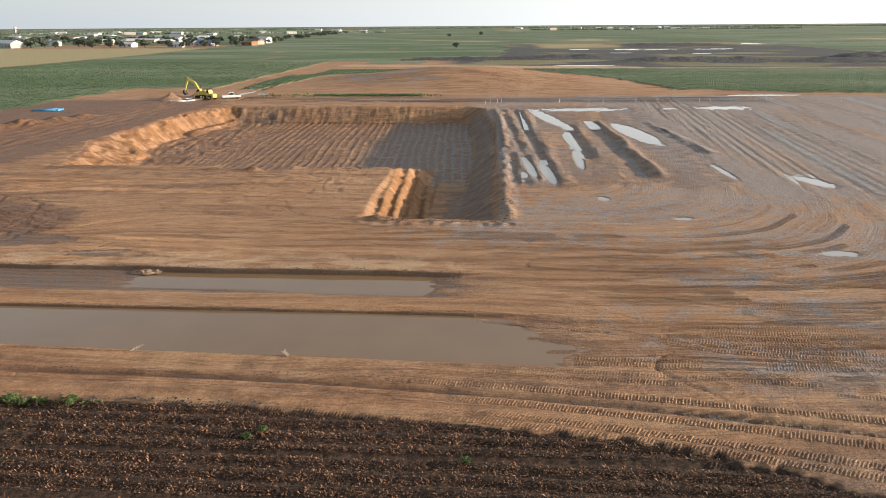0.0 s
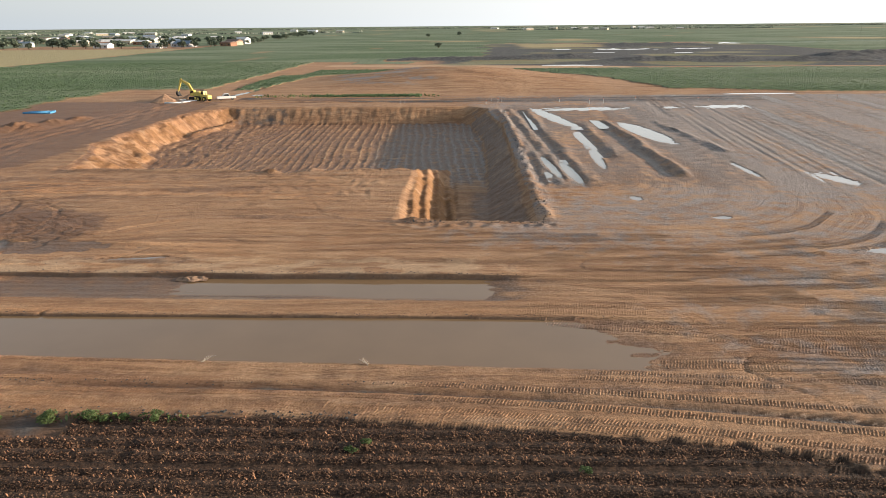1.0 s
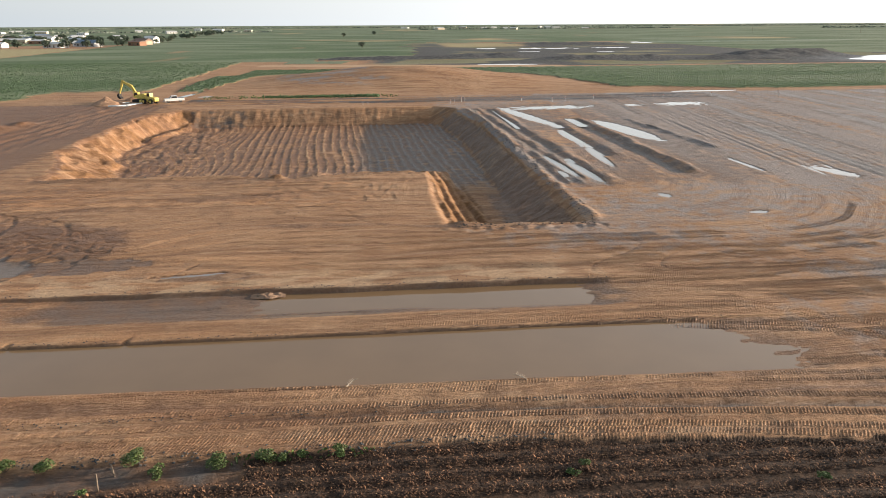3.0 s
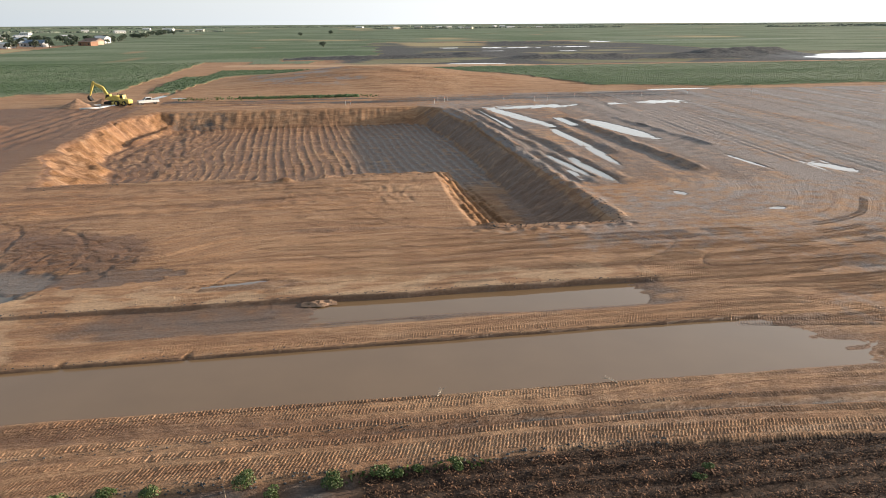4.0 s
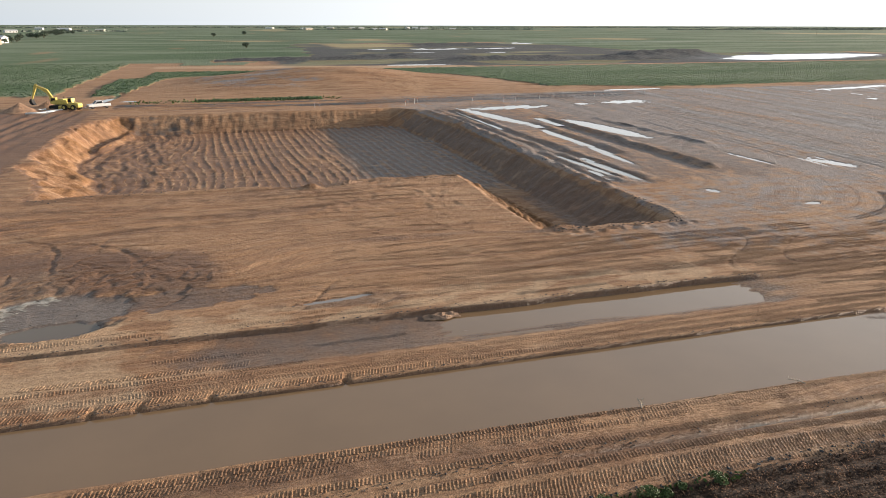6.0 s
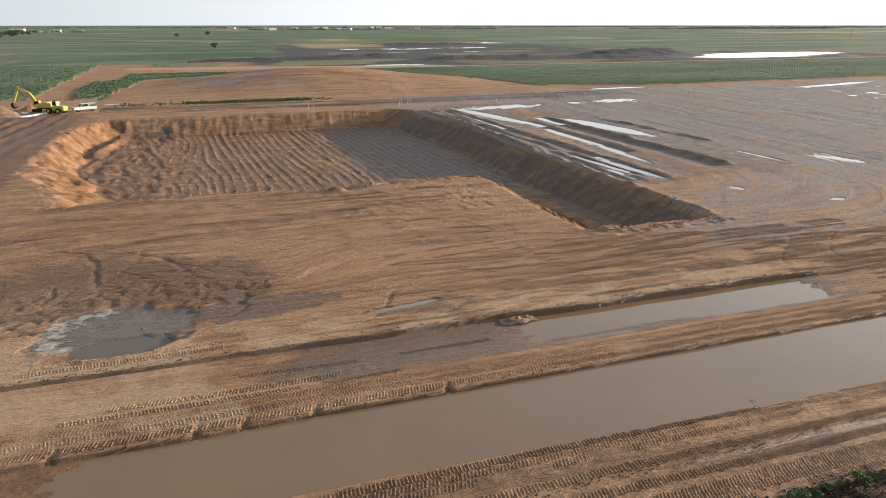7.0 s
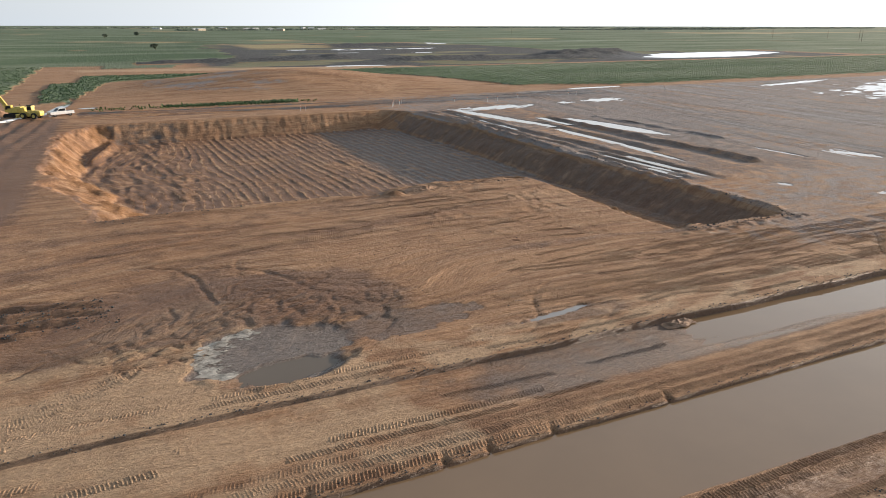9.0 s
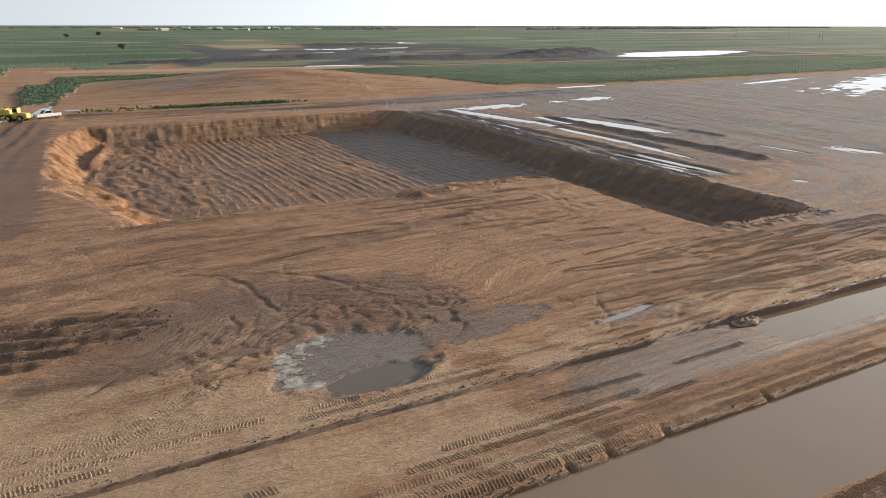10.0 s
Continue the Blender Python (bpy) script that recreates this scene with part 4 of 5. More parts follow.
for i, (off, width, tall, lean, keep, xb) in enumerate(((2.75, 0.50, 0.036, 0.12, 0.97, -8), (2.25, 0.42, 0.016, 0.3, 0.72, 20), (1.75, 0.40, 0.014, 0.3, 0.55, 22), (0.62, 0.50, 0.028, 0.15, 0.96, 26),
                                                       (-0.55, 0.52, 0.028, 0.25, 0.96, 26), (-1.45, 0.50, 0.024, 0.4, 0.93, 24), (-1.95, 0.50, 0.024, 0.4, 0.93, 22), (-2.45, 0.40, 0.020, 0.3, 0.62, 14))):
    tyre_track(bed_line(off, -81, xb), width * 0.96, 0.16, tall * 1.35, lean, 100 + i, keep, True)
for i, (y0, a, c, width, tall) in enumerate(((43.2, -84, 4, 0.55, 0.026), (43.95, -80, 2, 0.5, 0.016), (44.7, -78, -6, 0.45, 0.014), (45.5, -52, -36, 0.5, 0.03), (46.3, -50, -39, 0.45, 0.035), (51.0, -74, -12, 0.45, 0.025), (51.75, -70, -30, 0.45, 0.022),
                                             (46.9, -80, -54, 0.5, 0.028), (48.1, -80, -56, 0.5, 0.024), (47.6, -44, -30, 0.5, 0.02), (38.4, -78, -56, 0.5, 0.02), (40.0, -78, -58, 0.5, 0.02), (41.6, -78, -55, 0.5, 0.02))):
    tyre_track([(a, y0 + 0.1), ((a + c) / 2, y0 - 0.05), (c, y0 + 0.1)], width * 0.9, 0.16, tall * 1.15, 0.25 * (-1) ** i, 120 + i, (0.85, 0.6)[i > 4], i % 2 == 0)
# paired wheel tracks that swing past the ponds' ends
for i, (pts, width, keep) in enumerate(((((-9, 43.4), (-0.3, 41.9), (6.4, 40.6), (9.4, 39.3), (12.3, 38.5), (20, 37.8), (30, 37.2)), 0.6, 0.95), (((-3.2, 45.0), (3.5, 44.4), (6.8, 42.8), (9.9, 41.2), (13, 40.5), (24, 39.8)), 0.55, 0.9),
                                        (((-0.1, 47.8), (5.6, 47.0), (11.2, 46.3), (14.4, 45.0), (23.7, 44.6)), 0.5, 0.8), (((-5, 50.2), (-0.1, 49.7), (8.1, 49.9), (12.3, 50.7), (16.3, 50.7), (21.7, 49.5), (30, 48.5)), 0.6, 0.85),
                                        (((-66.4, 51.6), (-63.5, 52.5), (-60.4, 54.3), (-57, 56.8)), 0.55, 0.85), (((-68.0, 53.0), (-63.4, 53.4), (-60.1, 53.3), (-55, 51.6)), 0.5, 0.7))):
    for side in (-0.36, 0.36):
        tyre_track([(x, y + side) for x, y in pts], width * 0.8, 0.17, 0.036 if i < 4 else 0.012, 0.35, 150 + 2 * i + (side > 0), keep, side > 0)
rnd = random.Random(5)
for i in range(120):     # tracks along the apron, mostly in pairs
    x0, y0 = rnd.uniform(-62, -2), 52.5 + 31 * rnd.random() ** 1.4
    ln, up, cv = rnd.uniform(6, 22), rnd.uniform(-1.4, 1.4), rnd.uniform(-0.8, 0.8)
    if (x0 < -38 and y0 < 73) or (x0 + ln > -17 and y0 > 62):
        continue
    wd = rnd.uniform(0.32, 0.5)
    for side in (0, rnd.choice((0.6, 1.7))):
        tyre_track([(x0, y0 + side), (x0 + ln / 2, y0 + up / 2 + cv + side), (x0 + ln, y0 + up + side)], wd, 0.17, 0.026, rnd.choice((-0.4, 0.4)), 200 + i, 0.6, i % 2 == 0)
for i in range(60):      # sweeping tracks round the pit's corner
    big_r, xa = 27 + 34 * rnd.random() ** 0.8, rnd.uniform(-4, 24)
    xb = min(xa + rnd.uniform(9, 26), 0.88 * big_r)
    if xb - xa < 5:
        continue
    tilt = rnd.uniform(-0.05, 0.05)
    way = [(x, 90 - (big_r ** 4 - max(x + 1, 0) ** 4) ** 0.25 + tilt * (x - xa)) for x in np.linspace(xa, xb, 6)]
    if min(p[1] for p in way) < 34.5:
        continue
    for side in (0, 0.55):
        tyre_track([(x, y + side) for x, y in way], rnd.uniform(0.3, 0.48), 0.17, 0.026, rnd.choice((-0.4, 0.4)), 300 + i, 0.62, i % 2 == 0)


# ---- loose earth along lips and ledges ----
def clods(name, n, place, size, seed, material, label):
    """Many small angular lumps, strewn by place(rng) -> x, y."""
    rng = np.random.RandomState(seed)
    xy = np.array([place(rng) for _ in range(n)])
    z = sample(xy[:, 0], xy[:, 1])
    r = size * np.clip(rng.lognormal(-0.25, 0.5, n), 0.2, 1.7)
    base = np.array([(1, 0, 0), (0, 1, 0), (-1, 0, 0), (0, -1, 0), (0, 0, 1), (0, 0, -0.6)], float)
    tri = np.array([(0, 1, 4), (1, 2, 4), (2, 3, 4), (3, 0, 4), (1, 0, 5), (2, 1, 5), (3, 2, 5), (0, 3, 5)])
    a = rng.uniform(0, 6.28, n)
    v = np.repeat(base[None], n, 0) * rng.uniform(0.55, 1.25, (n, 6, 1))
    c, s = np.cos(a)[:, None], np.sin(a)[:, None]
    v = np.stack([v[..., 0] * c - v[..., 1] * s, v[..., 0] * s + v[..., 1] * c, v[..., 2] * 0.8], -1) * r[:, None, None]
    v += np.stack([xy[:, 0], xy[:, 1], z + r * 0.1], -1)[:, None]
    f = (np.arange(n) * 6)[:, None, None] + tri[None]
    return tagged(new(name, mesh_np(name, v.reshape(-1, 3), f.reshape(-1, 3), material)), label, "loose earth", kind="stuff")


def along_y(y0, spread, xa, xb):
    return lambda g: (g.uniform(xa, xb), y0 + g.normal(0, spread))


def along_x(x0, spread, ya, yb):
    return lambda g: (x0 + g.normal(0, spread), g.uniform(ya, yb))


clods("ledge_clods", 900, along_y(50.15, 0.16, -70, -3), 0.045, 1, SOIL, "crumbled brown earth along a low ledge")
clods("bank_clods", 700, along_y(42.75, 0.14, -70, 2), 0.04, 2, SOIL, "crumbled damp earth along a pond bank")
clods("bed_clods", 600, along_y(33.85, 0.14, -75, -6), 0.04, 3, SOIL, "crumbs of earth along a deep wheel rut")
clods("bed_edge_clods", 900, along_y(30.9, 0.18, -75, -12), 0.06, 4, SOIL, "crumbs of earth along the edge of the graded bed")
clods("rim_clods", 380, along_x(0.1, 0.4, 65, 150), 0.08, 5, SOIL, "lumps of earth along the rim of the pit")
clods("slot_clods", 200, along_y(64.2, 0.5, -13, 0), 0.08, 6, SOIL, "lumps of earth at the cut end of the pit")
clods("near_rim_clods", 700, along_y(88.4, 0.8, -60, -14), 0.06, 7, SOIL, "lumps of earth along the near rim of the pit")
clods("pit_clods", 700, lambda g: (g.uniform(-60, -24), g.uniform(106, 150)), 0.06, 8, SOIL, "lumps of earth on the pit floor")
clods("apron_clods", 1800, lambda g: (g.uniform(-70, 35), 51 + 40 * g.uniform(0, 1) ** 1.5), 0.035, 9, SOIL, "scattered crumbs of earth on the graded apron")
clods("haul_road_clods", 900, lambda g: (g.uniform(-92, -68), g.uniform(92, 168)), 0.06, 10, SOIL, "lumps of earth beside the haul road")
clods("rut_clods", 700, lambda g: (g.uniform(-76, -58), g.uniform(63, 68)), 0.07, 11, SOIL, "dark lumps of earth between deep ruts")


def mud_slab():
    """The tongue of earth that slid over the ledge into the water."""
    bm = bmesh.new()
    bmesh.ops.create_grid(bm, x_segments=26, y_segments=12, size=1.0)
    for v in bm.verts:
        u, w = v.co.x, v.co.y
        r = u * u + w * w
        v.co = Vector((u * 1.3 + 0.25 * noise.noise((u * 2, w * 2, 7.1)), w * 0.7 + 0.35 * noise.noise((u * 2.3, 0.5, 2.2)), 0.14 * max(0, 1 - r ** 1.4) + 0.16 * noise.noise((u * 3.4, w * 3.4, 0.3)) * max(0, 1.2 - r) - 0.05))
    ob = part("mud_slab", bm, MUD_SLAB, None, "slumped tongue of brown mud lying over the ledge", pose(-27.4, 49.75, -0.20, 0, 0, -4) @ Matrix.Diagonal((0.9, 0.8, 0.8, 1)))
    tagged(ob, category="mud slab")


mud_slab()


# ---- stubble of the field in front ----
def residue(name, n, size, material, seed, ya, yb, lie, label):
    """Dead leaves and stalks: small bent blades, strewn along the rows."""
    rng = np.random.RandomState(seed)
    x = rng.uniform(-72, 34, n)
    y = rng.uniform(ya, yb, n)
    row = 0.95
    y = np.where(rng.uniform(size=n) < 0.6, np.round(y / row) * row + rng.normal(0, 0.17, n), y)
    edge = FIELD_EDGE(x) - 0.15
    z, za, *_ = sample(x, y, True)
    ok = (y < edge) & (za[:, 2] > 0.5) & (vn(x * 0.5, y * 0.5, 95) > -0.95)
    lane = (np.abs(y - 27.1 - 0.012 * (x + 20)) < 0.22) | (np.abs(y - 24.2 - 0.03 * (x + 10)) < 0.22)
    ok &= ~lane
    x, y, z = x[ok], y[ok], z[ok]
    k = len(x)
    a, b = rng.uniform(0, 6.28, k), rng.uniform(*lie, k)
    ln, w = size * rng.lognormal(0, 0.4, k), size * 0.24 * rng.lognormal(0, 0.3, k)
    dx, dy, dz = np.cos(a) * np.cos(b), np.sin(a) * np.cos(b), np.sin(b)
    px, py = -np.sin(a), np.cos(a)
    o = np.stack([x, y, z + 0.01], -1)
    d, p = np.stack([dx, dy, dz], -1) * ln[:, None], np.stack([px, py, np.zeros(k)], -1) * w[:, None]
    bend = np.stack([np.zeros(k), np.zeros(k), -0.35 * ln], -1)
    v = np.stack([o - p * 0.4, o + p * 0.4, o + d * 0.5 + p, o + d * 0.5 - p, o + d + bend + p * 0.4, o + d + bend - p * 0.4], 1).reshape(-1, 3)
    f = (np.arange(k) * 6)[:, None, None] + np.array([(0, 1, 2, 3), (3, 2, 4, 5)])[None]
    return tagged(new(name, mesh_np(name, v, f.reshape(-1, 4), material)), label, "crop residue", kind="stuff")


residue("crop_residue", 185000, 0.11, RESIDUE, 1, 13, 30.8, (0.3, 1.3), "dead brown crop leaves and stubble on dark soil")
residue("straw_residue", 20000, 0.08, RESIDUE_PALE, 2, 13, 30.8, (0.3, 1.3), "pale dry straw among the stubble")


# ---- weeds ----
def leafy(bm, n, radius, height, leaf, seed, flat=0.5):
    """A loose crown of many small leaves on thin limbs."""
    g = random.Random(seed)
    lobes = [(g.uniform(-.5, .5) * radius, g.uniform(-.5, .5) * radius, g.uniform(0.35, 0.85) * height, g.uniform(0.35, 0.6)) for _ in range(7)]
    for _ in range(n):
        lx, ly, lz, lr = g.choice(lobes)
        a, e, r = g.uniform(0, 6.28), math.asin(g.uniform(-0.6, 1)), g.uniform(0.55, 1.0) ** 0.6
        c = Vector((lx + math.cos(a) * math.cos(e) * r * lr * radius, ly + math.sin(a) * math.cos(e) * r * lr * radius, lz + math.sin(e) * r * lr * height * flat))
        c.z = max(c.z, 0.02 * height)
        u = Vector((g.gauss(0, 1), g.gauss(0, 1), g.gauss(0, 0.6))).normalized()
        w = u.cross(Vector((g.gauss(0, 1), g.gauss(0, 1), g.gauss(0, 1)))).normalized()
        s = leaf * g.uniform(0.6, 1.3)
        bm.faces.new([bm.verts.new(c + u * s + w * 0.0), bm.verts.new(c + w * s * 0.5), bm.verts.new(c - u * s), bm.verts.new(c - w * s * 0.5)])
    return bm


def weed(x, y, r, h, seed):
    ob = thing("weed_bush", x, y, ground_z(x, y), seed * 37 % 360, "small green leafy weed growing at the edge of the field", "bush", "weeds at the field edge")
    st = bmesh.new()
    g = random.Random(seed)
    for _ in range(7):
        a = g.uniform(0, 6.28)
        add_rod(st, (0, 0, -0.03), (math.cos(a) * r * 0.5, math.sin(a) * r * 0.5, h * 0.6), 0.012, 5)
    part("stem", st, BARK, ob)
    part("leaves", leafy(bmesh.new(), int(900 * (r / 0.5) ** 1.3), r, h, 0.045, seed), LEAF, ob)


for i, (x, y, r, h) in enumerate(((-30.2, 29.9, 0.62, 0.75), (-28.9, 29.1, 0.45, 0.5), (-26.6, 29.75, 0.6, 0.6), (-24.7, 29.8, 0.5, 0.45), (-24.1, 29.7, 0.3, 0.35), (-21.5, 29.8, 0.42, 0.42),
                                  (-31.5, 28.5, 0.25, 0.25), (-23.2, 29.9, 0.25, 0.2), (-33.6, 29.9, 0.5, 0.4), (-35.2, 30.0, 0.55, 0.45), (-37.0, 30.0, 0.45, 0.4), (-11.6, 28.5, 0.3, 0.25), (-2.4, 26.6, 0.28, 0.22), (-12.2, 28.0, 0.3, 0.2))):
    weed(x, y + (0.7 if y > 29 else 0.3), r, h, 10 + i)


def patch_weeds(name, n, place, size, material, seed, label):
    """Many leafy tufts of uneven height, too many to count."""
    rng = np.random.RandomState(seed)
    xy = np.array([place(rng) for _ in range(n)])
    z = sample(xy[:, 0], xy[:, 1])
    k = len(xy)
    verts, faces = [], []
    for q in range(3):
        a = rng.uniform(0, 3.14, k)
        hgt, w = size * rng.lognormal(0, 0.35, k), size * 0.55 * rng.lognormal(0, 0.3, k)
        p = np.stack([np.cos(a) * w, np.sin(a) * w, np.zeros(k)], -1)
        o = np.stack([xy[:, 0], xy[:, 1], z - 0.03], -1)
        up = np.stack([rng.normal(0, 0.3, k) * hgt, rng.normal(0, 0.3, k) * hgt, hgt], -1)
        verts.append(np.stack([o - p * 0.5, o + p * 0.5, o + p + up * 0.7, o + up, o - p + up * 0.6], 1).reshape(-1, 3))
        faces.append(q * k * 5 + (np.arange(k) * 5)[:, None] + np.arange(5)[None])
    return tagged(new(name, mesh_np(name, np.vstack(verts), np.vstack(faces), material)), label, "vegetation", kind="stuff")


patch_weeds("roadside_weeds", 1700, lambda g: (-48 + 29 * g.uniform() ** 0.7, 181.5 + g.normal(0, 1.1)), 0.26, CROP, 1, "strip of green weeds beside the dirt road")
patch_weeds("sparse_weeds", 260, lambda g: (g.uniform(-62, -14), 181 + g.normal(0, 1.8)), 0.25, LEAF, 2, "sparse low weeds on the road verge")
patch_weeds("edge_weeds", 70, lambda g: (g.uniform(-27, -20), 30.6 + g.normal(0, 0.12)), 0.10, LEAF, 3, "low green weeds along the bed's edge")


def crop_rows(name, n, x0, x1, y0, y1, seed, label, material=None, size=0.17):
    rng = np.random.RandomState(seed)
    x = rng.uniform(x0, x1, n * 3)
    y = y0 + (y1 - y0) * rng.uniform(0, 1, n * 3) ** 1.6
    y = np.round(y / 1.9) * 1.9 + rng.normal(0, 0.2, n * 3)
    ok = sample(x, y, True)[1][:, 1] > 0.5
    pts = list(zip(x[ok][:n], y[ok][:n]))
    it = iter(pts)
    return patch_weeds(name, len(pts), lambda g: next(it), size, material or CROP, seed, label)


crop_rows("crop_left", 42000, -222, -80, 60, 345, 11, "green field crop in long rows")
crop_rows("crop_wedge", 3000, -74, -18, 196, 285, 12, "wedge of green crop beside the track")
crop_rows("crop_right", 34000, 10, 330, 186, 290, 13, "band of green crop beyond the site", CROP_HAZED, 0.13)


# ---- earth heaps ----
def dirt_pile(x, y, r, h, seed, label):
    bm = bmesh.new()
    rings, seg = 16, 48
    top = bm.verts.new((0, 0, h))
    prev = None
    for i in range(1, rings + 1):
        row = []
        for j in range(seg):
            a, k = 6.2832 * j / seg, i / rings
            rr = r * k * (1 + 0.12 * noise.noise((math.cos(a) * 1.5, math.sin(a) * 1.5, seed)))
            zz = h * (1 - k) ** 1.05 * (1 + 0.12 * noise.noise((math.cos(a) * 3 * k, math.sin(a) * 3 * k, seed + 3))) + 0.16 * (1 - k) * noise.noise((math.cos(a) * 9 * k, math.sin(a) * 9 * k, seed + 9))
            row.append(bm.verts.new((math.cos(a) * rr, math.sin(a) * rr, zz - 0.25 * (k > 0.99))))
        for j in range(seg):
            if prev:
                bm.faces.new((prev[j], row[j], row[(j + 1) % seg], prev[(j + 1) % seg]))
            else:
                bm.faces.new((top, row[j], row[(j + 1) % seg]))
        prev = row
    ob = part("dirt_pile", bm, DIRT_HEAP, None, label, pose(x, y, ground_z(x, y) - 0.05, 0, 0, seed * 50))
    tagged(ob, category="dirt pile", group="dirt piles")


dirt_pile(-80.6, 170.5, 3.8, 1.9, 1.3, "conical pile of loose red-brown earth")
dirt_pile(-77.6, 179.0, 2.4, 1.2, 2.6, "low pile of dark red earth beside the excavator")
dirt_pile(-27.0, 89.0, 2.4, 0.6, 4.1, "low dark heap of earth on the pit's rim")


# ---- machines ----
def excavator(x, y, turn):
    z = ground_z(x, y)
    ob = thing("excavator", x, y, z, turn, "yellow crawler excavator with raised bent boom on bare earth", "excavator")
    ob.scale = (0.78, 0.78, 0.78)
    for s in (-1, 1):
        tr = part("crawler_track", prism_bm([(-2.0, 0.15), (-1.7, 0), (1.7, 0), (2.0, 0.15), (2.1, 0.5), (1.9, 0.85), (1.6, 0.95), (-1.6, 0.95), (-1.9, 0.85), (-2.1, 0.5)], 0.6, s * 1.2, 0.03), RUBBER, ob)
        for k in range(5):
            part("roller", cyl_bm(0.2, 0.2, 0.66, (-1.4 + 0.7 * k, s * 1.2, 0.35), (90, 0, 0), 12), DARK_STEEL, tr)
    part("undercarriage", box_bm((2.2, 1.9, 0.5), (0, 0, 0.75), bevel=0.05), DARK_STEEL, ob)
    part("slew_ring", cyl_bm(0.65, 0.65, 0.25, (0, 0, 1.08), seg=20), DARK_STEEL, ob)
    house = part("house", box_bm((3.4, 2.7, 1.15), (-0.75, 0, 1.75), bevel=0.12), YELLOW, ob)
    part("engine_cover", box_bm((1.5, 2.4, 0.3), (-1.3, 0, 2.42), bevel=0.08), YELLOW, house)
    part("exhaust", cyl_bm(0.07, 0.07, 0.6, (-1.2, -0.7, 2.8), seg=10), DARK_STEEL, house)
    part("counterweight", prism_bm([(-2.95, 1.2), (-2.3, 1.15), (-2.3, 2.4), (-2.75, 2.4), (-3.0, 2.1)], 2.7, 0, 0.06), YELLOW, ob)
    cab = part("cab", prism_bm([(0.0, 1.3), (1.55, 1.3), (1.6, 1.9), (1.25, 2.95), (0.0, 3.0)], 1.05, 0.8, 0.05), YELLOW, ob)
    part("side_window", prism_bm([(0.12, 2.0), (1.42, 2.0), (1.15, 2.82), (0.12, 2.85)], 1.09, 0.8), GLASS_DARK, cab)
    part("windscreen", prism_bm([(1.56, 1.6), (1.62, 1.9), (1.3, 2.85), (1.2, 2.8)], 0.85, 0.8), GLASS_DARK, cab)
    boom = part("boom", prism_bm([(0.9, 1.6), (1.3, 1.5), (3.0, 4.1), (5.6, 5.7), (5.75, 6.0), (5.5, 6.15), (2.6, 5.0), (0.95, 2.2)], 0.5, -0.1, 0.04), YELLOW, ob)
    for s in (-1, 1):
        cy = bmesh.new()
        add_rod(cy, (1.5, s * 0.45 - 0.1, 1.5), (2.3, s * 0.45 - 0.1, 2.9), 0.11)
        part("boom_cylinder", cy, YELLOW, boom)
        cy = bmesh.new()
        add_rod(cy, (2.3, s * 0.45 - 0.1, 2.9), (2.9, s * 0.45 - 0.1, 4.2), 0.06)
        part("cylinder_rod", cy, STEEL, boom)
    stick = part("stick", prism_bm([(5.2, 6.4), (5.7, 6.45), (6.1, 5.8), (7.3, 2.4), (7.05, 2.25), (5.5, 5.4)], 0.38, -0.1, 0.03), YELLOW, ob)
    cy = bmesh.new()
    add_rod(cy, (3.4, -0.1, 5.55), (5.3, -0.1, 6.35), 0.09)
    part("stick_cylinder", cy, STEEL, stick)
    part("bucket", prism_bm([(7.0, 2.5), (7.4, 2.45), (7.75, 1.9), (7.6, 1.2), (7.0, 0.85), (6.35, 0.95), (6.75, 1.3), (7.0, 1.8)], 1.25, -0.1, 0.03), DARK_STEEL, ob)


def wheel(parent, x, y, r, w, rim_mat=None):
    t = part("wheel", cyl_bm(r, r, w, (x, y, r), (90, 0, 0), 22), RUBBER, parent)
    part("rim", cyl_bm(r * 0.55, r * 0.55, w * 1.06, (x, y, r), (90, 0, 0), 16), rim_mat or STEEL, t)
    lug = bmesh.new()
    for k in range(14):
        a = 6.2832 * k / 14
        add_box(lug, (r * 0.12, w * 0.96, r * 0.12), (x + math.cos(a) * r, y, r + math.sin(a) * r), (0, -math.degrees(a), 0))
    part("tread", lug, RUBBER, t)


